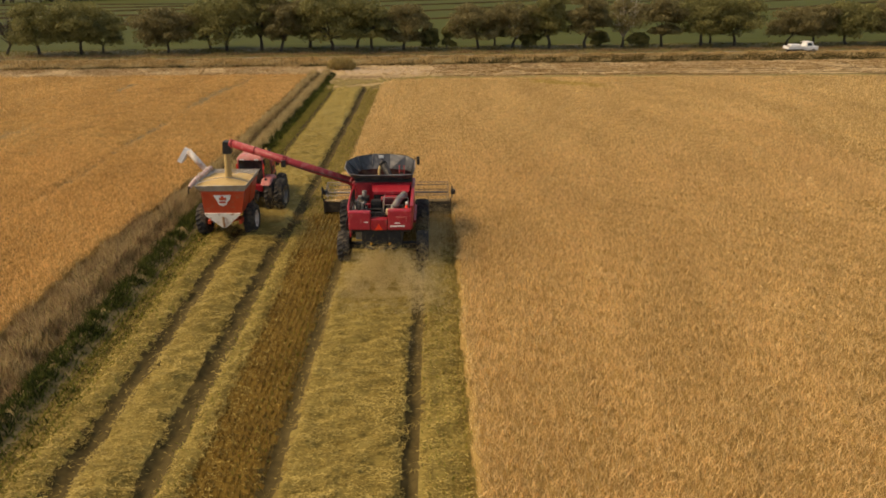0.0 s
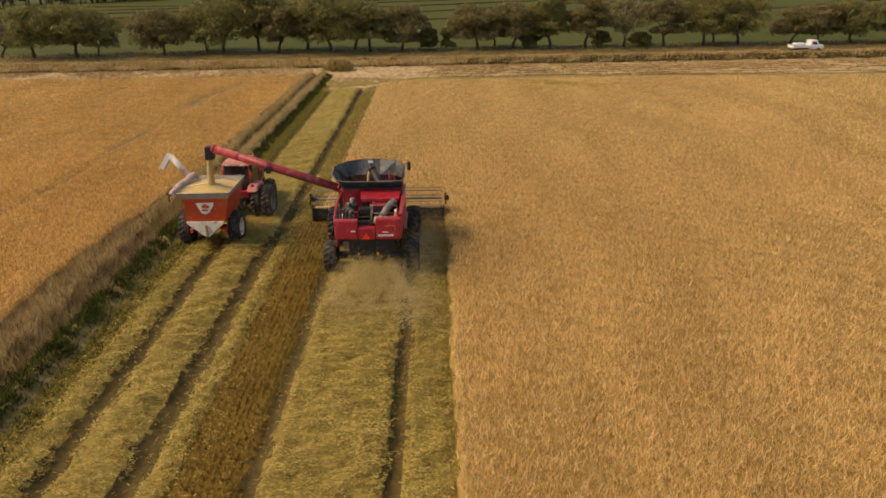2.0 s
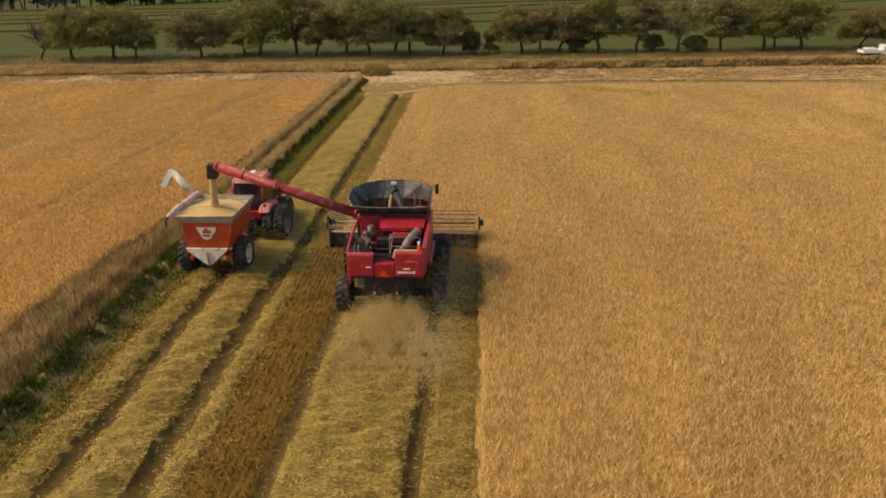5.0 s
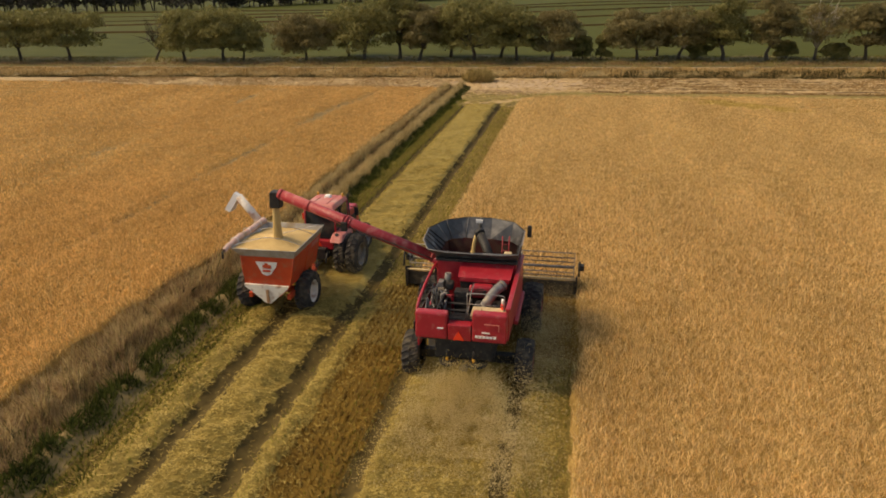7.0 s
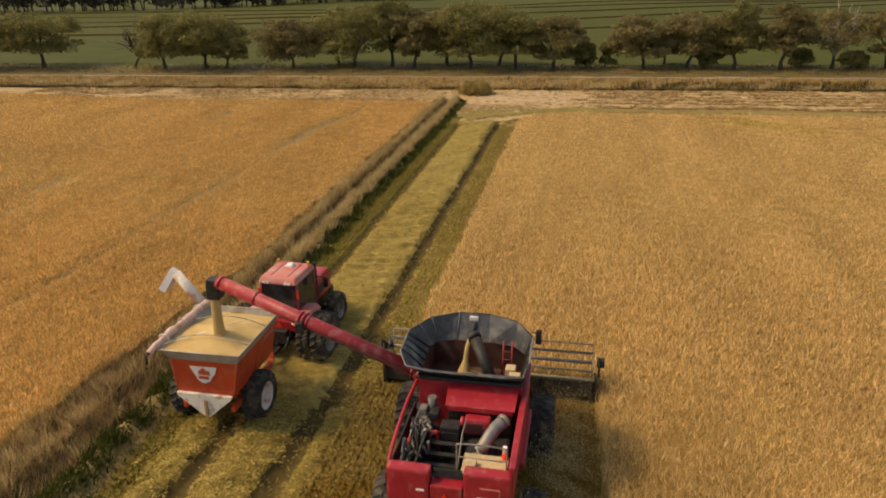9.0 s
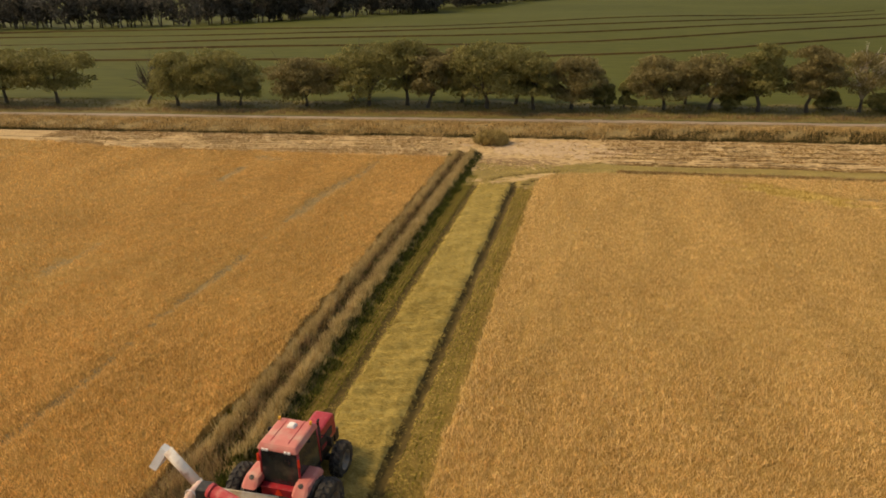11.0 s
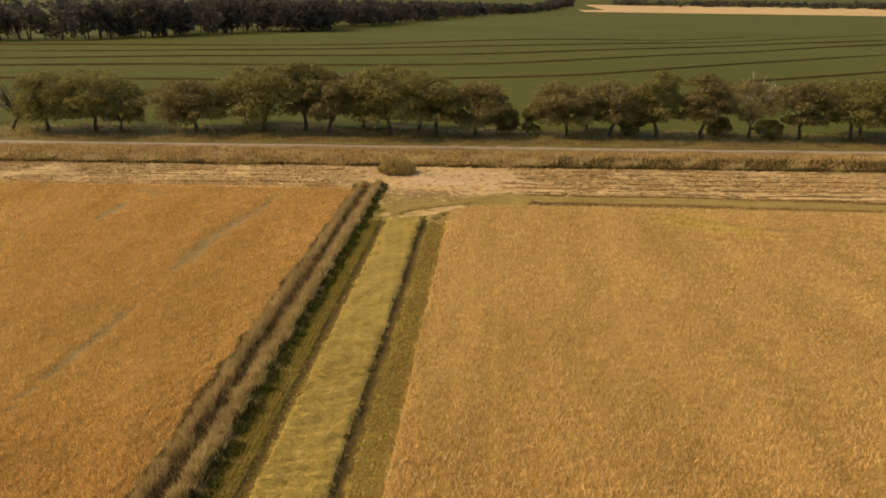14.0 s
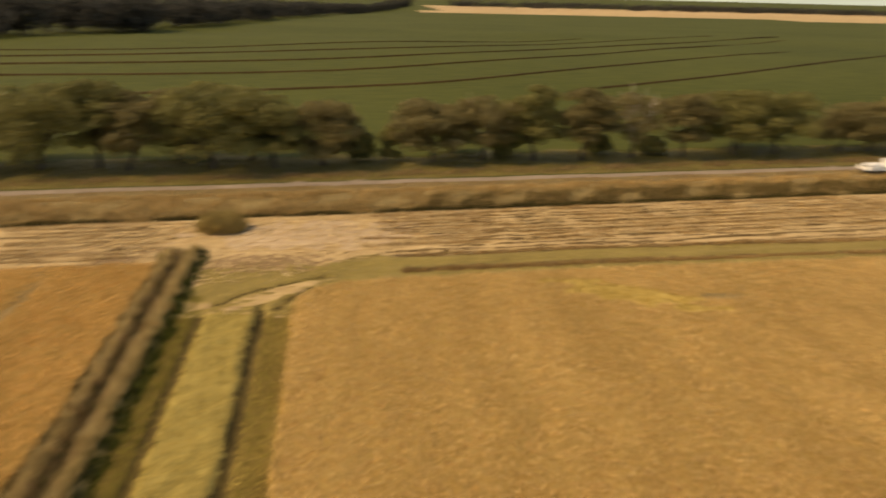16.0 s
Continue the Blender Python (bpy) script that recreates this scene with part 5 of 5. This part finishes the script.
    part("cab_ladder", add(box(-1.75, -1.1, 5.9, 6.7, 1.75, 1.82, 0.02), rod([(-1.75, 5.95, 1.8), (-1.75, 5.95, 2.9), (-1.75, 6.6, 2.9), (-1.75, 6.6, 1.8)], 0.02, 6)), BLACK_STEEL, c)
    # unloading auger, swung out to the left
    tube = part("unloading_auger", rod([(-1.6, 3.82, 3.35), (-8.05, 4.88, 5.18)], 0.205, 20), AUGER_RED, c, "long dusty red unloading auger")
    part("elbow", rod(bent([(-1.3, 3.75, 2.7), (-1.36, 3.76, 3.05), (-1.62, 3.82, 3.36)]), 0.23, 16), RED, tube)
    for f, r in ((0.02, 0.24), (0.53, 0.235), (0.55, 0.25), (0.57, 0.235), (0.80, 0.22), (0.985, 0.225)):
        a = Vector((-1.6, 3.82, 3.35)).lerp(Vector((-8.05, 4.88, 5.18)), f)
        d = Vector((-6.45, 1.06, 1.83)).normalized() * 0.03
        part("collar", rod([tuple(a - d), tuple(a + d)], r, 20), AUGER_RED, tube)
    a = Vector((-1.6, 3.82, 3.35)).lerp(Vector((-8.05, 4.88, 5.18)), 0.56)
    part("hinge", add(box(a.x - 0.12, a.x + 0.12, a.y - 0.34, a.y - 0.18, a.z - 0.3, a.z + 0.05, 0.03)), BLACK_STEEL, tube)
    part("hose", rod(bent([(-1.7, 3.58, 3.4), (-3.6, 3.92, 3.88), (-4.6, 4.1, 4.1), (-6.5, 4.45, 4.72), (-7.7, 4.65, 5.05)]), 0.022, 5), BLACK_STEEL, tube)
    spout = box(-8.45, -8.02, 4.7, 5.12, 4.62, 5.28, 0.04, (0.95, 1.0), (0.05, 0))
    part("spout", spout, BLACK_STEEL, tube, "black rubber discharge spout")
    return c


def build_header():
    h = thing("grain_header", (-3.90, 0, 0), "wide dark grain header with a pickup reel at the crop", "header")
    w = 3.66
    part("back_sheet", add(box(-w, w, 8.0, 8.08, 0.25, 0.86, 0.02), *[box(-w + 0.9 * k, -w + 0.9 * k + 0.06, 7.94, 8.02, 0.25, 0.92, 0.01) for k in range(9)]), DUSTY_SHADED_STEEL, h, "dark back sheet of the header")
    part("top_beam", rod([(-w, 8.04, 0.95), (w, 8.04, 0.95)], 0.045, 10), BEIGE, h, "dusty beige header beam")
    part("table", plate([(-w, 8.05, 0.3), (w, 8.05, 0.3), (w, 8.95, 0.16), (-w, 8.95, 0.16)], 0.05), DUSTY_SHADED_STEEL, h, "straw-dusted draper table")
    part("table_auger", add(rod([(-w + 0.1, 8.35, 0.52), (w - 0.1, 8.35, 0.52)], 0.17, 14)), BLACK_STEEL, h)
    part("cutter_bar", box(-w, w, 8.95, 9.05, 0.12, 0.2, 0.01), BLACK_STEEL, h)
    for k in range(50):
        x = -w + 0.08 + k * (2 * w - 0.16) / 49
        part("knife_guard", box(x - 0.015, x + 0.015, 9.03, 9.18, 0.13, 0.17, 0.004), BLACK_STEEL, h)
    for s in (-1, 1):
        end = bmesh.new()
        prof = [(7.95, 0.12), (9.0, 0.12), (9.55, 0.25), (8.9, 0.75), (7.95, 1.1)]
        a = [end.verts.new((s * w, y, z)) for y, z in prof]
        b = [end.verts.new((s * (w + 0.06), y, z)) for y, z in prof]
        end.faces.new(a)
        end.faces.new(list(reversed(b)))
        for k in range(5):
            end.faces.new((a[k], a[(k + 1) % 5], b[(k + 1) % 5], b[k]))
        bmesh.ops.recalc_face_normals(end, faces=end.faces[:])
        part("end_divider", end, BLACK_STEEL, h, "dark pointed crop divider")
        part("reel_arm", add(rod([(s * (w + 0.12), 8.0, 1.1), (s * (w + 0.12), 8.2, 1.68), (s * (w + 0.12), 8.8, 1.25)], 0.05, 8), box(s * (w + 0.12) - 0.06, s * (w + 0.12) + 0.2, 8.6, 8.9, 1.1, 1.35, 0.03)), BLACK_STEEL, h)
    part("reel_shaft", rod([(-w + 0.08, 8.75, 1.2), (w - 0.08, 8.75, 1.2)], 0.06, 10), GREY_STEEL, h)
    for k in range(6):
        a = radians(58 + 60 * k)
        y, z = 8.75 + 0.62 * math.cos(a), 1.2 + 0.62 * math.sin(a)
        tines = bmesh.new()
        for q in range(34):
            x = -w + 0.2 + q * (2 * w - 0.4) / 33
            add(tines, rod([(x, y, z), (x, y - 0.05, z - 0.18)], 0.008, 3))
        bat = part("reel_bat", rod([(-w + 0.08, y, z), (w - 0.08, y, z)], 0.026, 6), DULL_STEEL if k % 2 else GREY_STEEL, h)
        tagged(part("tines", tines, GREY_STEEL, bat), kind="stuff")
    for x in (-w + 0.1, -1.3, 1.3, w - 0.1):
        star = bmesh.new()
        for k in range(6):
            a, b = radians(58 + 60 * k), radians(118 + 60 * k)
            p, q = (x, 8.75 + 0.62 * math.cos(a), 1.2 + 0.62 * math.sin(a)), (x, 8.75 + 0.62 * math.cos(b), 1.2 + 0.62 * math.sin(b))
            add(star, rod([(x, 8.75, 1.2), p], 0.018, 5), rod([p, q], 0.014, 5))
        part("reel_spider", star, GREY_STEEL, h)
    return h


# ---- the grain cart behind the tractor ----
def build_cart():
    c = thing("grain_cart", (-12.3, 5.5, -0.02), "orange-red grain cart heaped with barley behind the tractor", "grain cart")
    x0, x1, y0, y1 = -1.0, 1.22, -1.38, 1.52

    def ring(a, b, c_, d, z):
        return [(a, c_, z), (b, c_, z), (b, d, z), (a, d, z)]
    top, mid, low = ring(x0 - 0.36, x1 + 0.14, y0 - 0.1, y1 + 0.14, 3.12), ring(x0, x1, y0, y1, 2.80), ring(x0 + 0.02, x1 - 0.28, y0 + 0.1, y1 - 0.1, 1.55)
    foot = ring(-0.2, 0.25, y0 + 0.5, y1 - 0.5, 0.85)
    for k in range(4):
        j = (k + 1) % 4
        part("body_panel", plate([mid[k], mid[j], low[j], low[k]], 0.04), CART_RED, c, "orange-red painted body panel")
        part("rim_band", plate([top[k], top[j], mid[j], mid[k]], 0.03), GALVANISED, c, "dull grey extension band")
        part("rim_edge", rod([top[k], top[j]], 0.028, 6), GALVANISED, c)
        part("hopper_panel", plate([low[k], low[j], foot[j], foot[k]], 0.04), CART_RED, c)
        part("corner_post", rod([mid[k], low[k]], 0.035, 6), CART_RED, c)
    part("side_rib", rod([(x1 + 0.02, 0.1, 2.8), (x1 - 0.26, 0.1, 1.55)], 0.035, 5), CART_RED, c)
    part("side_sign", plate([(x1 + 0.005, 0.55, 2.72), (x1 + 0.005, 1.3, 2.72), (x1 - 0.035, 1.3, 2.52), (x1 - 0.035, 0.55, 2.52)], 0.02), FADED_RED, c, "faded pale sign plate")
    chute = bmesh.new()
    prof = [(-0.98, 1.58), (0.9, 1.58), (0.86, 1.47), (0.10, 0.80), (-0.1, 0.80), (-0.93, 1.47)]
    a, b = [chute.verts.new((x, y0 - 0.06, z)) for x, z in prof], [chute.verts.new((x, y0 + 0.06, z)) for x, z in prof]
    chute.faces.new(a)
    chute.faces.new(list(reversed(b)))
    for k in range(6):
        chute.faces.new((a[k], a[(k + 1) % 6], b[(k + 1) % 6], b[k]))
    bmesh.ops.recalc_face_normals(chute, faces=chute.faces[:])
    plate_v = part("rear_gusset", chute, WHITE_RUST, c, "white rust-stained V-shaped rear plate")
    part("gusset_post", box(-0.06, 0.06, y0 - 0.10, y0 - 0.05, 0.82, 1.40, 0.02), RUST, plate_v, "rusty post")
    badge = bmesh.new()
    shape = [(-0.40, 2.58), (0.52, 2.60), (0.44, 2.36), (0.30, 2.20), (0.22, 2.06), (0.02, 1.96), (-0.18, 2.06), (-0.26, 2.26)]
    v = [badge.verts.new((x, y0 - 0.035 + (2.8 - z) * 0.08, z)) for x, z in shape]
    b = [badge.verts.new((x, y0 + 0.0 + (2.8 - z) * 0.08, z)) for x, z in shape]
    badge.faces.new(v)
    for k in range(8):
        badge.faces.new((v[k], b[k], b[(k + 1) % 8], v[(k + 1) % 8]))
    badge_ob = part("badge", badge, WHITE, c, "white shield-shaped badge")
    part("badge_mark", add(box(-0.12, 0.26, y0 - 0.03, y0 + 0.02, 2.30, 2.46, 0.03), box(-0.02, 0.12, y0 - 0.03, y0 + 0.02, 2.44, 2.54, 0.02), box(-0.14, 0.2, y0 - 0.015, y0 + 0.03, 2.14, 2.24, 0.02)), CART_RED, badge_ob, "red shapes on the badge")
    part("axle", add(box(-1.5, 1.2, -0.12, 0.12, 0.7, 0.92, 0.02), box(-0.9, -0.75, -1.3, 1.6, 0.95, 1.15, 0.02), box(0.75, 0.9, -1.3, 1.6, 0.95, 1.15, 0.02)), CART_RED, c)
    wheel(c, 1.12, -0.05, 0.86, 0.58, 1, WHITE_RUST, "dusty white wheel centre", 20)
    wheel(c, -1.42, -0.05, 0.86, 0.58, -1, WHITE_RUST, "dusty white wheel centre", 20)
    part("drawbar", add(plate([(-0.7, 1.5, 0.95), (-0.5, 1.5, 0.95), (0.1, 3.05, 0.6), (-0.05, 3.05, 0.6)], 0.12), plate([(0.7, 1.5, 0.95), (0.9, 1.5, 0.95), (0.2, 3.05, 0.6), (0.05, 3.05, 0.6)], 0.12)), CART_RED, c)
    # the load
    n, m = 26, 28
    gx, gy = np.meshgrid(np.linspace(x0 - 0.3, x1 + 0.08, n), np.linspace(y0 - 0.04, y1 + 0.08, m))
    d = np.hypot(gx - 0.15, gy + 0.3)
    gz = 3.07 + 0.24 * np.exp(-(d / 0.75) ** 2) - 0.13 * np.clip((gy - 0.2) / 1.2, 0, 1) - 0.04 * np.clip((gx - 0.7) / 0.5, 0, 1) + 0.02 * waves(gx, gy, 0.7, 91)
    i = (np.arange(m - 1)[:, None] * n + np.arange(n - 1)[None]).ravel()
    load = new("load", mesh_from("load", np.stack([gx, gy, gz], -1).reshape(-1, 3), np.stack([i, i + 1, i + n + 1, i + n], 1), [GRAIN], smooth=True))
    load.parent = c
    tagged(load, "heaped pale barley grain")
    for y in (-0.75, 0.55):
        part("tarp_bow", rod(bent([(x0 - 0.34, y, 3.12), (-0.3, y, 3.34), (0.5, y, 3.34), (x1 + 0.12, y, 3.12)]), 0.018, 6), GREY_STEEL, c)
    part("tarp_rope", rod([(x0 - 0.3, y0 + 0.2, 3.16), (x1 + 0.1, y1 - 0.3, 3.30)], 0.012, 5), WHITE, c)
    roll = bmesh.new()
    way = bent([(x0 - 0.44, y0 - 0.42, 3.14), (x0 - 0.42, y0 + 0.5, 3.24), (x0 - 0.40, 0.3, 3.20), (x0 - 0.36, y1 + 0.1, 3.2)], 8)
    limb(roll, [(x + 0.012 * math.sin(1.1 * k), y, z + 0.012 * math.sin(0.7 * k)) for k, (x, y, z) in enumerate(way)], [0.09 + 0.0025 * k + 0.010 * math.sin(1.9 * k) + 0.008 * math.sin(0.8 * k) for k in range(len(way))], 12)
    part("rolled_tarp", roll, PINK_TARP, c, "sun-bleached pink tarp rolled along the rim")
    for y in (-1.0, 0.1, 1.1):
        part("tarp_strap", rod(bent([(x0 - 0.60, y, 3.1), (x0 - 0.5, y, 3.36), (x0 - 0.3, y, 3.38), (x0 - 0.2, y, 3.2)]), 0.014, 5), WHITE, c)
    part("tarp_crank", rod([(x0 - 0.44, y0 - 0.42, 3.14), (x0 - 0.45, y0 - 0.55, 3.12), (x0 - 0.45, y0 - 0.58, 2.85)], 0.04, 6), BLACK_STEEL, c)
    auger = part("cart_auger", add(rod([(-0.5, 1.85, 0.9), (-1.68, 1.9, 3.05)], 0.18, 14), rod([(-1.68, 1.9, 3.02), (-2.55, 1.9, 4.14)], 0.17, 14)), WHITE_RUST, c, "white rust-streaked unloading auger")
    part("spout", plate([(-2.58, 1.78, 4.26), (-2.58, 2.02, 4.26), (-3.02, 2.18, 3.56), (-3.02, 1.6, 3.56)], 0.26), WHITE, auger, "white chute at the auger's end")
    part("front_ladder", add(rod([(0.6, 1.72, 1.0), (0.6, 1.68, 3.1)], 0.02, 6), rod([(0.9, 1.72, 1.0), (0.9, 1.68, 3.1)], 0.02, 6), *[rod([(0.6, 1.71, 1.2 + 0.3 * k), (0.9, 1.71, 1.2 + 0.3 * k)], 0.016, 5) for k in range(6)]), GREY_STEEL, c)
    return c


def build_grain_stream():
    bm = bmesh.new()
    pts = [(-11.96, 4.92, 4.75), (-11.99, 4.95, 4.3), (-12.03, 5.0, 3.8), (-12.08, 5.08, 3.3), (-12.1, 5.12, 3.1)]
    limb(bm, pts, [0.13, 0.15, 0.16, 0.19, 0.3], 14)
    me = bpy.data.meshes.new("falling_grain")
    bm.to_mesh(me)
    bm.free()
    me.materials.append(GRAIN)
    tagged(new("falling_grain", me), "pale barley pouring from the auger spout into the cart", "grain", kind="stuff")


# ---- the tractor ----
def build_tractor():
    t = thing("tractor", (-11.98, 10.3, -0.02), "dusty red tractor with dual rear wheels pulling the grain cart", "tractor", turn=-3)
    part("chassis", add(box(-0.4, 0.4, -1.4, 2.7, 0.75, 1.3, 0.04), box(-1.6, 1.6, -0.95, -0.65, 0.75, 1.05, 0.03), box(-0.95, 0.95, 1.9, 2.1, 0.6, 0.8, 0.03)), BLACK_STEEL, t)
    for side in (-1, 1):
        wheel(t, side * 1.12, -0.78, 0.98, 0.50, side, GREY_STEEL, "dusty silver wheel centre", 22)
        wheel(t, side * 1.70, -0.78, 0.98, 0.50, side, GREY_STEEL, "dusty silver wheel centre", 22)
        wheel(t, side * 0.98, 2.0, 0.74, 0.46, side, GREY_STEEL, "dusty silver wheel centre", 20)
        fender = box(side * 0.97 - 0.33, side * 0.97 + 0.33, -1.55, 0.05, 1.68, 2.0, 0.12, (0.86, 0.68), (0, 0.08))
        f = part("fender", fender, FADED_RED, t, "dusty faded red rear fender")
        part("fender_lamp", rod([(side * 0.95, -1.2, 1.93), (side * 0.95, -1.24, 2.0)], 0.09, 12), BLACK_STEEL, f)
        part("tail_lamp", box(side * 0.79 - 0.04, side * 0.79 + 0.04, -0.95, -0.89, 2.5, 2.82, 0.01), SIGNAL_RED, t, "red tail lamp")
        part("beacon", rod([(side * 0.62, 0.52, 3.24), (side * 0.62, 0.52, 3.42)], 0.05, 10), AMBER, t, "small amber beacon")
        part("mirror", add(box(side * 1.2 - 0.1, side * 1.2 + 0.1, 0.7, 0.75, 2.3, 2.7, 0.02), rod([(side * 0.75, 0.7, 2.75), (side * 1.2, 0.72, 2.7)], 0.018, 6)), BLACK_STEEL, t)
        part("side_step", box(side * 0.62 - 0.16, side * 0.62 + 0.16, 0.25, 0.8, 0.6, 1.25, 0.03), BLACK_STEEL, t)
    cab = part("cab", box(-0.78, 0.78, -0.9, 0.75, 1.55, 3.06, 0.06, (0.95, 0.92)), GLASS, t, "dark glazed cab")
    for x, y in ((-0.76, -0.88), (0.76, -0.88), (-0.76, 0.74), (0.76, 0.74)):
        part("pillar", rod([(x, y, 1.55), (x * 0.96, y * 0.93, 3.06)], 0.045, 6), RED, cab)
    roof = part("roof", box(-0.80, 0.80, -1.0, 0.82, 3.04, 3.28, 0.09, (0.86, 0.84)), FADED_RED, t, "dusty faded red cab roof")
    part("roof_groove", add(box(-0.36, -0.33, -0.72, 0.6, 3.27, 3.295, 0.005), box(0.33, 0.36, -0.72, 0.6, 3.27, 3.295, 0.005)), RED, roof)
    part("aerial_dome", box(-0.17, 0.17, 0.10, 0.42, 3.27, 3.39, 0.05, (0.7, 0.7)), WHITE, roof, "white satellite receiver")
    for x in (-0.5, -0.36, 0.36, 0.5):
        part("work_lamp", box(x - 0.05, x + 0.05, -1.03, -0.97, 3.06, 3.14, 0.01), WHITE, roof)
    part("rear_plate", box(-0.7, 0.7, -1.15, -0.85, 1.2, 1.6, 0.03), RED, t)
    tri = bmesh.new()
    a = [tri.verts.new(p) for p in ((-0.17, -1.17, 1.32), (0.17, -1.17, 1.32), (0.0, -1.17, 1.60))]
    b = [tri.verts.new((v.co.x, -1.14, v.co.z)) for v in a]
    tri.faces.new(a)
    for k in range(3):
        tri.faces.new((a[k], b[k], b[(k + 1) % 3], a[(k + 1) % 3]))
    part("warning_triangle", tri, SIGNAL_RED, t, "fluorescent red slow-vehicle triangle")
    part("hitch", add(box(-0.1, 0.1, -2.0, -1.0, 0.5, 0.62, 0.02), rod([(-0.45, -1.2, 1.2), (-0.5, -1.7, 0.75)], 0.05, 6), rod([(0.45, -1.2, 1.2), (0.5, -1.7, 0.75)], 0.05, 6)), BLACK_STEEL, t)
    hood = part("bonnet", box(-0.45, 0.45, 0.72, 2.95, 1.25, 2.18, 0.12, (0.9, 0.97), (0, -0.03)), RED, t, "glossy red bonnet")
    part("bonnet_grille", add(*[box(-0.38, 0.38, 2.93, 2.97, 1.35 + 0.1 * k, 1.41 + 0.1 * k, 0.01) for k in range(7)]), BLACK_STEEL, hood)
    for x in (-0.435, 0.435):
        part("bonnet_vent", box(x - 0.025, x + 0.025, 1.2, 2.5, 1.5, 1.85, 0.02), BLACK_STEEL, hood)
    part("exhaust_stack", add(rod([(0.68, 0.95, 1.4), (0.68, 0.95, 2.9)], 0.07, 10), rod(bent([(0.68, 0.95, 2.9), (0.68, 0.95, 3.1), (0.74, 0.9, 3.25)]), 0.05, 10)), BLACK_STEEL, t, "black upright exhaust stack")
    part("intake_stack", rod([(-0.62, 0.95, 1.4), (-0.62, 0.95, 2.6)], 0.07, 10), BLACK_STEEL, t)
    part("front_weights", add(*[box(-0.36 + 0.12 * k, -0.26 + 0.12 * k, 2.95, 3.3, 0.7, 1.2, 0.02) for k in range(6)]), BLACK_STEEL, t)
    return t


# ---- the utility truck on the road ----
def build_truck():
    u = thing("utility_truck", (57.2, 84.0, float(ground_z(np.float64(57.2), np.float64(84.0)))), "white tray-back utility truck parked on the gravel road", "truck", turn=2)
    part("chassis", box(-2.3, 2.2, -0.5, 0.5, 0.42, 0.62, 0.03), BLACK_STEEL, u)
    body = part("body", box(0.35, 2.45, -0.88, 0.88, 0.5, 1.12, 0.1), WHITE, u, "white cab body")
    part("cab", box(0.40, 1.75, -0.82, 0.82, 1.05, 1.82, 0.1, (0.72, 0.86), (-0.1, 0)), WHITE, u, "white cab")
    for s in (-1, 1):
        part("side_window", box(0.62, 1.42, s * 0.80 - 0.02, s * 0.80 + 0.02, 1.18, 1.62, 0.02, (0.8, 1), (-0.05, -s * 0.06)), GLASS, u)
        part("headlamp", box(2.40, 2.46, s * 0.65 - 0.14, s * 0.65 + 0.14, 0.78, 0.95, 0.02), GREY_STEEL, body)
    part("windscreen", plate([(1.72, -0.7, 1.12), (1.72, 0.7, 1.12), (1.36, 0.62, 1.74), (1.36, -0.62, 1.74)], 0.04), GLASS, u)
    tray = part("tray", box(-2.4, 0.30, -0.9, 0.9, 0.68, 0.78, 0.02), WHITE, u, "white steel tray")
    part("tray_side", add(box(-2.4, 0.3, -0.92, -0.88, 0.78, 1.12, 0.01), box(-2.4, 0.3, 0.88, 0.92, 0.78, 1.12, 0.01), box(-2.42, -2.38, -0.9, 0.9, 0.78, 1.12, 0.01)), WHITE, tray)
    part("headboard", add(rod([(0.28, -0.85, 0.78), (0.28, -0.85, 1.75), (0.28, 0.85, 1.75), (0.28, 0.85, 0.78)], 0.03, 6)), WHITE, tray)
    part("tank", box(-1.9, -0.3, -0.6, 0.6, 0.78, 1.38, 0.12), WHITE, tray, "white spray tank on the tray")
    part("load_box", box(-2.32, -1.95, -0.5, 0.5, 0.78, 1.15, 0.03), BLACK_STEEL, tray)
    for x in (-1.45, 1.65):
        for s in (-1, 1):
            tyre = part("tyre", wheel_bm(0.38, 0.24, 16), RUBBER, u)
            tyre.matrix_local = pose(x, s * 0.78, 0.36, 0, 0, 90)
            part("rim", rim_bm(0.38, 0.24, s), GREY_STEEL, tyre)
    return u


build_combine()
build_header()
build_cart()
build_grain_stream()
build_tractor()
build_truck()
